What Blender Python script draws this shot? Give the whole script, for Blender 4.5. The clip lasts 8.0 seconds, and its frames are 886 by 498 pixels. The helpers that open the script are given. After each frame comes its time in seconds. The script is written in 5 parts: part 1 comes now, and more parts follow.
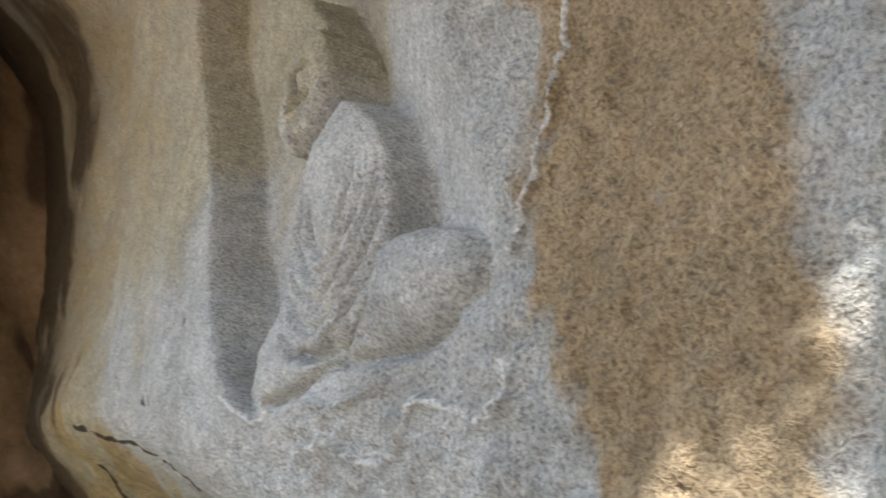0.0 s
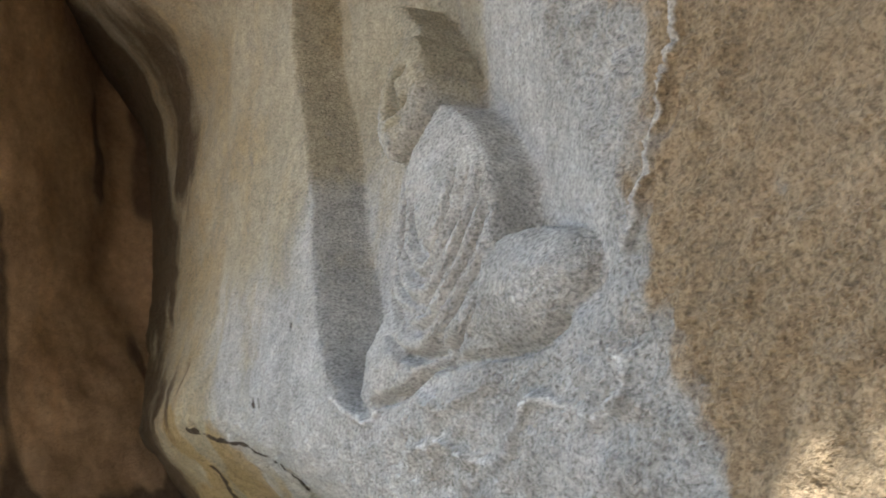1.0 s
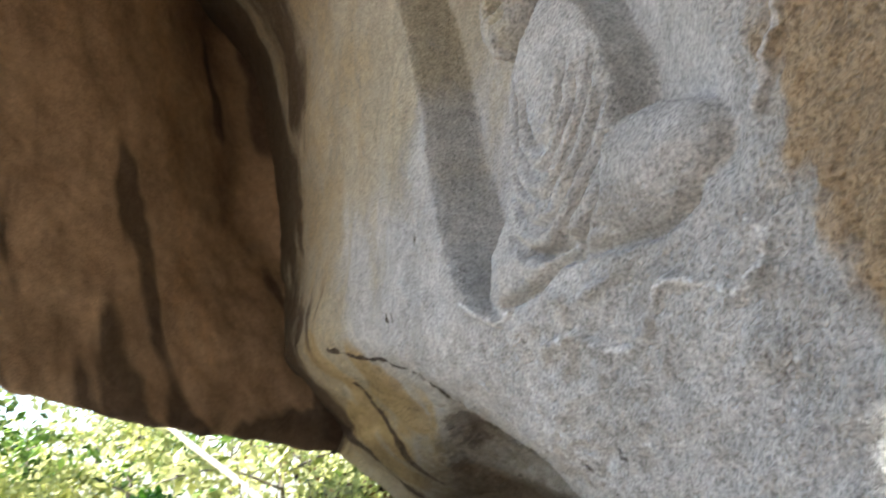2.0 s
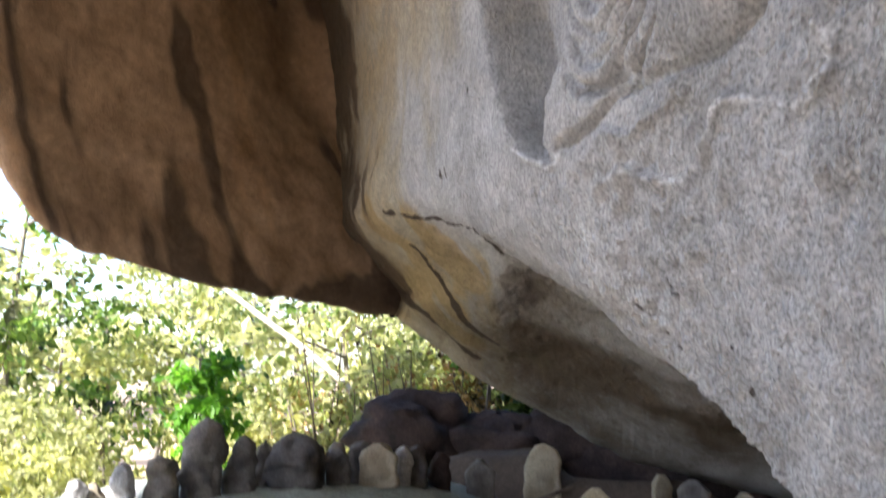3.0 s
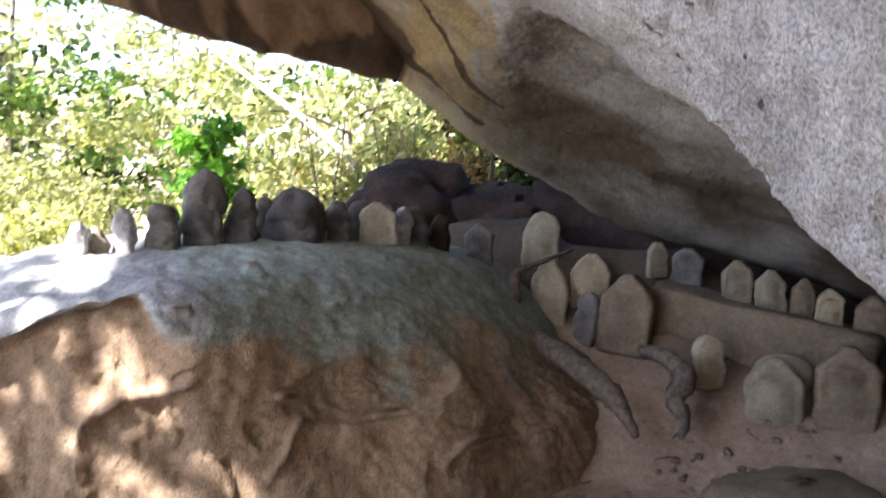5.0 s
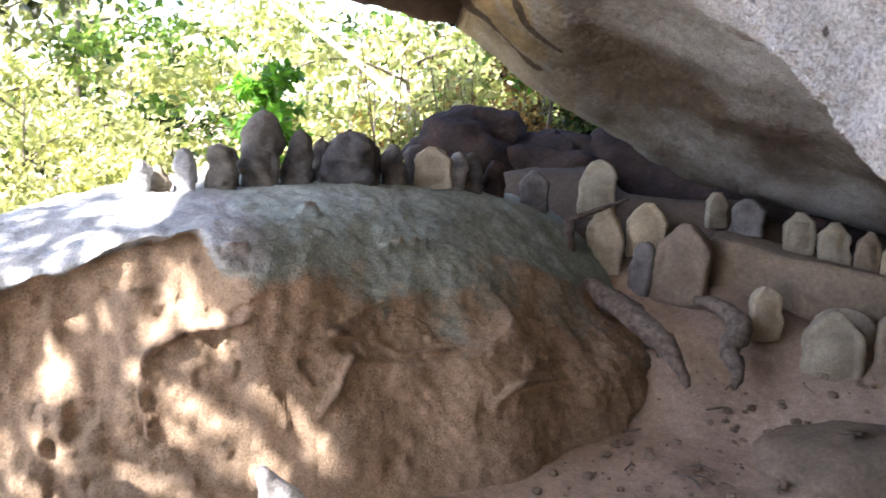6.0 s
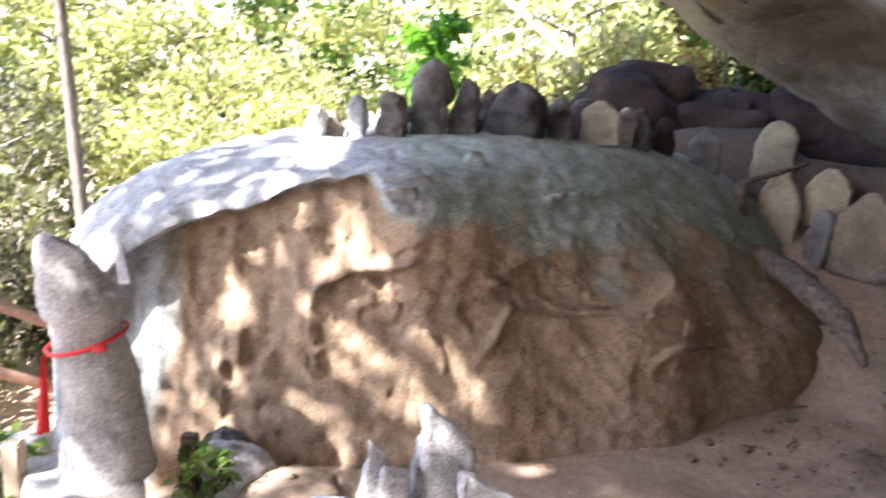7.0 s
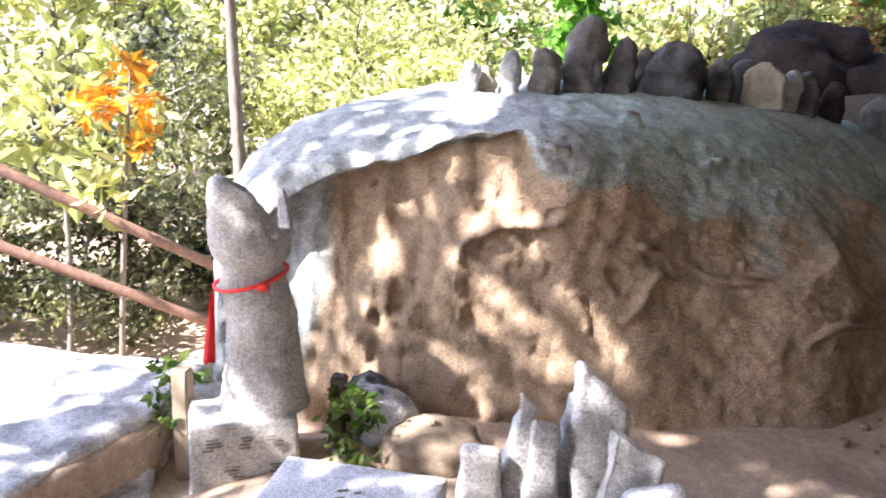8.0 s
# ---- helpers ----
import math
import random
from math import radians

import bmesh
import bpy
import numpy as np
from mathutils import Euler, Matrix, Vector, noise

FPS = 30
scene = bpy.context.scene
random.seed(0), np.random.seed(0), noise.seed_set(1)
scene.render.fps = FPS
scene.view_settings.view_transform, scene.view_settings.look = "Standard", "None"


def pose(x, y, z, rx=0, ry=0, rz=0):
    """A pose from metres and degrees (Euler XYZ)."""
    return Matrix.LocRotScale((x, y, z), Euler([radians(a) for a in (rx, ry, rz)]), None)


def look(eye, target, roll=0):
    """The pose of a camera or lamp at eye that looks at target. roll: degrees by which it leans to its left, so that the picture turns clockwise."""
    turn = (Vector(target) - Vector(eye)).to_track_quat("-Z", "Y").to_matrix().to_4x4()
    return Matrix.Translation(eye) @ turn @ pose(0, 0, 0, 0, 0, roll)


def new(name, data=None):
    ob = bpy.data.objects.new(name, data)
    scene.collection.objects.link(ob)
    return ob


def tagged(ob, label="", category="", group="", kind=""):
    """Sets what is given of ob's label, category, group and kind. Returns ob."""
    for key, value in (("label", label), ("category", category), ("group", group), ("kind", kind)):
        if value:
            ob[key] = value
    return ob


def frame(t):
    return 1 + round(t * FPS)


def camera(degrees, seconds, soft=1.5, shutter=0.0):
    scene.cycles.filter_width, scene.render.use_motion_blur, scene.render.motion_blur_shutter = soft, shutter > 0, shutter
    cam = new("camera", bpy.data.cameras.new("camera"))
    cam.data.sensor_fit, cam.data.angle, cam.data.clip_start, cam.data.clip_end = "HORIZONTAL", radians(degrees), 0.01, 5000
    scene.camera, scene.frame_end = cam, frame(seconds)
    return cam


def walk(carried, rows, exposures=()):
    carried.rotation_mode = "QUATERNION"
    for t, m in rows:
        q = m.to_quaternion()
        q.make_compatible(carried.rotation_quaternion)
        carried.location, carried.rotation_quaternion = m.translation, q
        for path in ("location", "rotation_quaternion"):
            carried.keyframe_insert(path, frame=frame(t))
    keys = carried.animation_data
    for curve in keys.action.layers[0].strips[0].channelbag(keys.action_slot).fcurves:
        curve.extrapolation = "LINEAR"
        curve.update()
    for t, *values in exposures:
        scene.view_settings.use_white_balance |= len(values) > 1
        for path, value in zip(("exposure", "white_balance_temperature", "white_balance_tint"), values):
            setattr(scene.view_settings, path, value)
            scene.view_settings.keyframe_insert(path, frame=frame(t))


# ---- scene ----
cam = camera(56.86, 8.0, soft=1.6, shutter=0.5)
PATH = [
    (0.0, -0.0000, 0.0000, 1.7900, 111.29, -0.47, -0.92),
    (0.5, -0.0250, -0.0135, 1.7884, 111.73, -0.51, 3.25),
    (1.0, -0.0436, -0.0147, 1.7815, 111.34, -1.06, 5.14),
    (1.5, -0.0542, 0.0028, 1.7668, 109.03, -0.06, 9.46),
    (1.7, -0.0544, 0.0125, 1.7602, 107.62, 0.83, 11.72),
    (2.8, -0.0390, 0.0438, 1.6886, 99.72, 1.19, 19.17),
    (3.0, -0.0444, 0.0570, 1.6597, 97.58, 0.83, 18.83),
    (3.5, -0.0565, 0.0962, 1.6204, 92.65, -0.20, 18.24),
    (4.0, -0.1182, 0.1512, 1.5883, 89.54, 0.29, 16.17),
    (4.5, -0.0999, 0.1623, 1.5483, 86.12, -0.43, 15.83),
    (5.0, -0.0431, 0.1394, 1.5111, 83.03, -0.55, 19.33),
    (5.2, -0.0151, 0.1324, 1.4979, 81.82, -0.60, 20.51),
    (6.3, -0.0357, 0.1347, 1.4634, 79.12, -1.30, 25.49),
    (6.5, -0.0445, 0.1263, 1.4595, 78.49, -1.55, 27.64),
    (7.0, -0.0637, 0.1102, 1.4497, 76.44, -2.05, 34.37),
    (7.5, -0.1036, 0.0853, 1.4322, 74.42, -2.81, 40.33),
    (8.0, -0.1192, 0.0610, 1.4303, 73.38, -2.61, 43.73),
]
EXPOSURES = [(0.0, 2.3, 6050, 7), (1.7, 2.25, 6100, 8), (3.0, 2.2, 6050, 16), (4.2, 2.08, 6050, 19), (5.2, 2.55, 6000, 21), (6.3, 2.85, 5950, 21), (8.0, 2.75, 5900, 21)]
walk(cam, [(t, pose(x, y, z, rx, ry, rz)) for t, x, y, z, rx, ry, rz in PATH], EXPOSURES)

# ---- light: a high sun from behind the visitor's left shoulder, clear sky ----
SUN_TO = Vector((-0.36, -0.94, 0.98)).normalized()
world = bpy.data.worlds.new("sky")
scene.world = world
world.use_nodes = True
sky = world.node_tree.nodes.new("ShaderNodeTexSky")
sky.sky_type = "NISHITA"
sky.sun_disc = False
sky.sun_elevation = math.asin(SUN_TO.z)
sky.sun_rotation = math.atan2(SUN_TO.x, SUN_TO.y)
background = world.node_tree.nodes["Background"]
background.inputs["Strength"].default_value = 0.125
world.node_tree.links.new(sky.outputs[0], background.inputs[0])
sun_data = bpy.data.lights.new("sun", "SUN")
sun_data.energy, sun_data.angle, sun_data.color = 5.0, radians(0.53), (1.0, 0.94, 0.84)
sun = new("sun", sun_data)
sun.matrix_world = look(SUN_TO * 30, (0, 0, 0))


# ---- materials ----
def tree_of(name):
    m = bpy.data.materials.new(name)
    m.use_nodes = True
    return m, m.node_tree, m.node_tree.nodes["Principled BSDF"]


def node(nt, kind, **values):
    n = nt.nodes.new(kind)
    for key, value in values.items():
        n.inputs[key.replace("_", " ")].default_value = value
    return n


def noise_node(nt, coords, scale, detail=6.0, rough=0.6):
    n = node(nt, "ShaderNodeTexNoise", Scale=scale, Detail=detail, Roughness=rough)
    nt.links.new(coords, n.inputs["Vector"])
    return n.outputs["Fac"]


def ramp(nt, fac, stops):
    r = nt.nodes.new("ShaderNodeValToRGB")
    while len(r.color_ramp.elements) < len(stops):
        r.color_ramp.elements.new(0.5)
    for el, (p, c) in zip(r.color_ramp.elements, stops):
        el.position, el.color = p, (*c, 1.0) if len(c) == 3 else (c[0], c[0], c[0], 1.0)
    nt.links.new(fac, r.inputs["Fac"])
    return r.outputs["Color"]


def mix(nt, fac, a, b, mode="MIX"):
    n = nt.nodes.new("ShaderNodeMix")
    n.data_type, n.blend_type = "RGBA", mode
    for socket, value in ((n.inputs["Factor"], fac), (n.inputs["A"], a), (n.inputs["B"], b)):
        if isinstance(value, (int, float)):
            socket.default_value = value
        elif isinstance(value, tuple):
            socket.default_value = (*value, 1.0)
        else:
            nt.links.new(value, socket)
    return n.outputs["Result"]


def attribute(nt, name):
    n = nt.nodes.new("ShaderNodeAttribute")
    n.attribute_name = name
    return n.outputs["Fac"]


def rock_material(name, low, high, grain=0.35, scale=3.0, bump=0.5, stains=(), rough=0.9, vary=0.0, speck=260.0, deep=0.008):
    """Rough stone: broad mottling, crystal grain, pits; stains are (attribute, colour, strength)."""
    m, nt, bsdf = tree_of(name)
    coords = nt.nodes.new("ShaderNodeTexCoord").outputs["Object"]
    broad = noise_node(nt, coords, scale, 8, 0.62)
    fine = noise_node(nt, coords, speck, 3, 0.7)
    mid = noise_node(nt, coords, scale * 9, 6, 0.65)
    colour = ramp(nt, broad, [(0.32, low), (0.68, high)])
    for key, stain, strength in stains:
        edge = mix(nt, 0.45, attribute(nt, key), mid)
        mask = ramp(nt, mix(nt, 1.0, attribute(nt, key), ramp(nt, edge, [(0.36, (0.0,)), (0.6, (1.0,))]), "MULTIPLY"), [(0.05, (0.0,)), (0.75, (strength,))])
        tone = mix(nt, broad, tuple(c * 0.7 for c in stain), tuple(min(1.0, c * 1.3) for c in stain))
        colour = mix(nt, mask, colour, tone)
    colour = mix(nt, 0.55, colour, ramp(nt, mid, [(0.3, (0.55,)), (0.7, (1.3,))]), "MULTIPLY")
    colour = mix(nt, grain, colour, ramp(nt, fine, [(0.34, (0.25,)), (0.5, (1.0,)), (0.68, (1.6,))]), "MULTIPLY")
    if vary:
        info = nt.nodes.new("ShaderNodeObjectInfo")
        colour = mix(nt, vary, colour, ramp(nt, info.outputs["Random"], [(0.0, (0.45, 0.45, 0.47)), (0.5, (1.0, 0.97, 0.9)), (1.0, (1.5, 1.4, 1.15))]), "MULTIPLY")
    nt.links.new(colour, bsdf.inputs["Base Color"])
    bsdf.inputs["Roughness"].default_value = rough
    bsdf.inputs["Specular IOR Level"].default_value = 0.25
    pits = noise_node(nt, coords, speck * 0.3, 5, 0.7)
    height = mix(nt, 0.4, pits, fine)
    b = node(nt, "ShaderNodeBump", Strength=bump, Distance=deep)
    nt.links.new(height, b.inputs["Height"])
    nt.links.new(b.outputs["Normal"], bsdf.inputs["Normal"])
    return m


def plain_material(name, low, high, scale=20.0, rough=0.7, bump=0.2, metal=0.0, stretch=(1, 1, 1)):
    m, nt, bsdf = tree_of(name)
    coords = nt.nodes.new("ShaderNodeTexCoord").outputs["Object"]
    mapping = node(nt, "ShaderNodeMapping", Scale=stretch)
    nt.links.new(coords, mapping.inputs["Vector"])
    n = noise_node(nt, mapping.outputs["Vector"], scale, 7, 0.65)
    nt.links.new(ramp(nt, n, [(0.3, low), (0.7, high)]), bsdf.inputs["Base Color"])
    bsdf.inputs["Roughness"].default_value, bsdf.inputs["Metallic"].default_value = rough, metal
    b = node(nt, "ShaderNodeBump", Strength=bump, Distance=0.006)
    nt.links.new(n, b.inputs["Height"])
    nt.links.new(b.outputs["Normal"], bsdf.inputs["Normal"])
    return m


def leaf_material(name, low, high, spread=0.5, shade=0.10):
    m, nt, bsdf = tree_of(name)
    geo = nt.nodes.new("ShaderNodeNewGeometry")
    each = ramp(nt, geo.outputs["Random Per Island"], [(0.0, low), (1.0, high)])
    # noise clumps paint shaded gaps and sunlit highlights into the leaf colour
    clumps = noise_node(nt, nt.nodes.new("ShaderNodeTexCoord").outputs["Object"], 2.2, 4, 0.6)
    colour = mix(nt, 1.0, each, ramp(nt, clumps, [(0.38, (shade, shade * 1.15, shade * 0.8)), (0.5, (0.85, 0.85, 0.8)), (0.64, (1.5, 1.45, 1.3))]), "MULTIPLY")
    nt.links.new(colour, bsdf.inputs["Base Color"])
    bsdf.inputs["Roughness"].default_value = 0.38
    trans = nt.nodes.new("ShaderNodeBsdfTranslucent")
    nt.links.new(mix(nt, 1.0, colour, (1.35, 1.4, 0.9), "MULTIPLY"), trans.inputs["Color"])
    both = nt.nodes.new("ShaderNodeMixShader")
    both.inputs["Fac"].default_value = spread
    nt.links.new(bsdf.outputs[0], both.inputs[1])
    nt.links.new(trans.outputs[0], both.inputs[2])
    nt.links.new(both.outputs[0], nt.nodes["Material Output"].inputs["Surface"])
    return m


CARVED = rock_material("carved_granite", (0.35, 0.345, 0.33), (0.54, 0.535, 0.52), 0.62, 2.2, 1.0,
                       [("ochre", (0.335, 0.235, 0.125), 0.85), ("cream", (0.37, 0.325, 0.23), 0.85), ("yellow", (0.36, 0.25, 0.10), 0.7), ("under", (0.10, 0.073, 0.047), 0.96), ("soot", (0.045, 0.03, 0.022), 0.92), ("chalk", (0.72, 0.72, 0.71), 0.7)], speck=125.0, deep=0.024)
VISOR = rock_material("brown_granite", (0.26, 0.168, 0.10), (0.47, 0.32, 0.195), 0.45, 2.4, 0.6,
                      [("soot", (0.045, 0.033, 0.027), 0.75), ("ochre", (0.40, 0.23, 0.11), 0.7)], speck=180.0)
BOULDER = rock_material("boulder_granite", (0.26, 0.305, 0.255), (0.42, 0.475, 0.415), 0.45, 2.6, 1.0,
                        [("brown", (0.42, 0.295, 0.185), 0.92), ("pale", (0.43, 0.43, 0.42), 0.8), ("earth_and_cracks", (0.17, 0.115, 0.08), 0.8)], speck=120.0, deep=0.016)
SOIL = rock_material("packed_soil", (0.32, 0.235, 0.165), (0.50, 0.38, 0.27), 0.35, 3.0, 0.7, [("litter_shade", (0.075, 0.055, 0.04), 0.9)], speck=120.0)
STONE_DARK = rock_material("dark_field_stone", (0.085, 0.08, 0.08), (0.22, 0.21, 0.20), 0.35, 9.0, 0.8, vary=0.6, speck=220.0)
STONE_PALE = rock_material("pale_sandstone", (0.28, 0.24, 0.175), (0.43, 0.38, 0.28), 0.3, 9.0, 0.6, vary=0.55, speck=240.0)
STONE_WHITE = rock_material("weathered_white_stone", (0.22, 0.22, 0.215), (0.80, 0.79, 0.77), 0.5, 8.0, 1.0, vary=0.15, speck=160.0)
SLATE = rock_material("tan_slab_stone", (0.17, 0.13, 0.09), (0.30, 0.235, 0.16), 0.3, 5.0, 0.6, speck=220.0)
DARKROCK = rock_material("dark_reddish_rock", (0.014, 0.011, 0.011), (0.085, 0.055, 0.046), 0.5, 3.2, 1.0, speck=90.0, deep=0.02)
GRANITE = rock_material("cut_granite", (0.55, 0.55, 0.57), (0.70, 0.70, 0.71), 0.6, 6.0, 0.15, rough=0.6, speck=150.0)
SHAFT = rock_material("weathered_shaft_stone", (0.30, 0.285, 0.26), (0.50, 0.48, 0.44), 0.5, 7.0, 1.0, speck=130.0)
BARK = plain_material("bark", (0.09, 0.075, 0.06), (0.26, 0.23, 0.19), 18, 0.9, 0.8, stretch=(3, 3, 0.6))
DEADWOOD = plain_material("dead_wood", (0.045, 0.033, 0.024), (0.23, 0.18, 0.135), 30, 0.9, 1.0)
POSTWOOD = plain_material("weathered_post_wood", (0.22, 0.17, 0.11), (0.40, 0.32, 0.22), 30, 0.85, 0.5, stretch=(4, 4, 0.5))
PALEWOOD = plain_material("bleached_wood", (0.34, 0.31, 0.25), (0.52, 0.48, 0.40), 25, 0.8, 0.5)
RUST = plain_material("rusty_paint", (0.13, 0.07, 0.048), (0.26, 0.15, 0.10), 35, 0.7, 0.3)
RED = plain_material("red_cloth", (0.62, 0.02, 0.02), (0.85, 0.05, 0.04), 60, 0.6, 0.2)
# flat dark colour for the shadow inside the cut letters
LETTER_SHADE = plain_material("cut_letter_shadow", (0.16, 0.14, 0.11), (0.24, 0.21, 0.17), 60, 0.95, 0.2)
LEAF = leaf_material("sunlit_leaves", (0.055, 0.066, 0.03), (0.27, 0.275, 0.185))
# paler leaf colour, holding far haze and overexposed sun
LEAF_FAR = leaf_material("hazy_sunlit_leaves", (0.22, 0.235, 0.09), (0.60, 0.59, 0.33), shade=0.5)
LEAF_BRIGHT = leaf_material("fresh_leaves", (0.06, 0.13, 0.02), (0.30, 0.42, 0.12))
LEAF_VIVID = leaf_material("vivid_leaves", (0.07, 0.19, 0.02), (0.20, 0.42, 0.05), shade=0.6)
LEAF_DRY = leaf_material("dry_leaves", (0.16, 0.09, 0.03), (0.42, 0.27, 0.10), 0.3)
LEAF_ORANGE = leaf_material("orange_leaves", (0.45, 0.16, 0.01), (0.70, 0.36, 0.03))


# ---- building helpers ----
def mesh_object(name, verts, faces, material, parent=None, smooth=True, attrs=()):
    me = bpy.data.meshes.new(name)
    me.from_pydata([tuple(v) for v in verts], [], [tuple(f) for f in faces])
    me.update()
    if smooth:
        me.polygons.foreach_set("use_smooth", [True] * len(me.polygons))
    for key, values in attrs:
        layer = me.attributes.new(key, "FLOAT", "POINT")
        layer.data.foreach_set("value", np.asarray(values, dtype=np.float32).ravel())
    me.materials.append(material)
    ob = new(name, me)
    if parent is not None:
        ob.parent = parent
    return ob


def part(name, bm, material, parent, label="", smooth=True):
    me = bpy.data.meshes.new(name)
    bm.normal_update()
    bm.to_mesh(me)
    bm.free()
    if smooth:
        me.polygons.foreach_set("use_smooth", [True] * len(me.polygons))
    me.materials.append(material)
    ob = new(name, me)
    if parent is not None:
        ob.parent = parent
    if label:
        tagged(ob, label)
    return ob


def grid_faces(rows, cols, wrap=False):
    i, j = np.meshgrid(np.arange(rows - 1), np.arange(cols if wrap else cols - 1), indexing="ij")
    k = (j + 1) % cols
    return np.stack([i * cols + j, (i + 1) * cols + j, (i + 1) * cols + k, i * cols + k], -1).reshape(-1, 4)


def glide(x, xs, ys):
    """A smooth curve through (xs, ys), with no overshoot."""
    xs, ys, x = np.asarray(xs, float), np.asarray(ys, float), np.clip(x, xs[0], xs[-1])
    d = np.diff(ys) / np.diff(xs)
    s = np.concatenate([[d[0]], np.where(d[:-1] * d[1:] > 0, 2 * d[:-1] * d[1:] / (d[:-1] + d[1:] + 1e-12), 0), [d[-1]]])
    i = np.clip(np.searchsorted(xs, x) - 1, 0, len(xs) - 2)
    h = xs[i + 1] - xs[i]
    t = (x - xs[i]) / h
    return ((1 + 2 * t) * (1 - t) ** 2 * ys[i] + t * (1 - t) ** 2 * h * s[i] + t * t * (3 - 2 * t) * ys[i + 1] + t * t * (t - 1) * h * s[i + 1])


def step(x, lo, hi):
    t = np.clip((np.asarray(x, float) - lo) / (hi - lo), 0, 1)
    return t * t * (3 - 2 * t)


def hashed(i, j, k, seed):
    n = (i * 73856093) ^ (j * 19349663) ^ (k * 83492791) ^ (seed * 2654435761)
    n = (n ^ (n >> 13)) * 1274126177 & 0x7FFFFFFF
    return (n ^ (n >> 16)) % 65536 / 32768.0 - 1.0


def wobble(p, scale, seed=0, octaves=4, rough=0.5):
    """Fractal value noise for an array of points, about -1 to 1."""
    total, gain = np.zeros(p.shape[:-1]), 1.0
    for o in range(octaves):
        q = p * scale * 2.03 ** o + 17.3 * o + seed * 5.1
        base = np.floor(q).astype(np.int64)
        t = q - base
        t = t * t * (3 - 2 * t)
        acc = 0.0
        for dx in (0, 1):
            for dy in (0, 1):
                for dz in (0, 1):
                    w = (t[..., 0] if dx else 1 - t[..., 0]) * (t[..., 1] if dy else 1 - t[..., 1]) * (t[..., 2] if dz else 1 - t[..., 2])
                    acc = acc + w * hashed(base[..., 0] + dx, base[..., 1] + dy, base[..., 2] + dz, seed + o)
        total += gain * acc
        gain *= rough
    return total


def normals_of(p):
    n = np.cross(np.gradient(p, axis=0), np.gradient(p, axis=1))
    return n / (np.linalg.norm(n, axis=-1, keepdims=True) + 1e-9)


def bezier_tube(points, radii, sides=8, knots=4, bend=0.0, seed=0):
    """A bmesh tube through points, with knobbly radius."""
    rnd = random.Random(seed)
    pts = [Vector(p) for p in points]
    path, rad = [], []
    for i in range(len(pts) - 1):
        a, b = pts[i], pts[i + 1]
        p0, p3 = pts[max(i - 1, 0)], pts[min(i + 2, len(pts) - 1)]
        for k in range(knots):
            t = k / knots
            path.append(0.5 * (2 * a + (b - p0) * t + (2 * p0 - 5 * a + 4 * b - p3) * t * t + (3 * a - p0 - 3 * b + p3) * t ** 3))
            rad.append(radii[i] + (radii[i + 1] - radii[i]) * t)
    path.append(pts[-1])
    rad.append(radii[-1])
    bm = bmesh.new()
    rings = []
    for i, p in enumerate(path):
        d = (path[min(i + 1, len(path) - 1)] - path[max(i - 1, 0)]).normalized()
        u = d.cross(Vector((0.3, 0.2, 1)) if abs(d.z) < 0.9 else Vector((1, 0.1, 0))).normalized()
        w = d.cross(u)
        rings.append([bm.verts.new(p + (u * math.cos(a) + w * math.sin(a)) * rad[i] * (1 + bend * rnd.uniform(-1, 1))) for a in (2 * math.pi * s / sides for s in range(sides))])
    for r, s in zip(rings, rings[1:]):
        for k in range(sides):
            bm.faces.new((r[k], r[(k + 1) % sides], s[(k + 1) % sides], s[k]))
    bm.faces.new(rings[0][::-1])
    bm.faces.new(rings[-1])
    return bm


# ---- the carved overhanging rock: A runs along its face, N points out of it ----
FACE_O, FACE_E, FACE_N = np.array([0.12, 1.18]), np.array([-0.57, 0.82]), np.array([-0.82, -0.57])
KNOT = [-3.2, -2.0, -1.0, -0.4, 0.2, 0.6, 1.1, 1.8, 2.8, 4.1, 5.2]


def on_face(a, n):
    return FACE_O[0] + a * FACE_E[0] + n * FACE_N[0], FACE_O[1] + a * FACE_E[1] + n * FACE_N[1]


def inside(a, z, outline):
    """Signed distance to a closed outline in the face's (a, z): positive inside."""
    best, odd = np.full(a.shape, 9.0), np.zeros(a.shape, bool)
    for (a0, z0), (a1, z1) in zip(outline, outline[1:] + outline[:1]):
        da, dz = a1 - a0, z1 - z0
        t = np.clip(((a - a0) * da + (z - z0) * dz) / (da * da + dz * dz), 0, 1)
        best = np.minimum(best, np.hypot(a - a0 - t * da, z - z0 - t * dz))
        odd ^= ((z0 > z) != (z1 > z)) & (a < (z - z0) * da / (dz + 1e-12) + a0)
    return np.where(odd, best, -best)


def near_line(a, z, line):
    best = np.full(a.shape, 9.0)
    for (a0, z0), (a1, z1) in zip(line, line[1:]):
        da, dz = a1 - a0, z1 - z0
        t = np.clip(((a - a0) * da + (z - z0) * dz) / (da * da + dz * dz), 0, 1)
        best = np.minimum(best, np.hypot(a - a0 - t * da, z - z0 - t * dz))
    return best


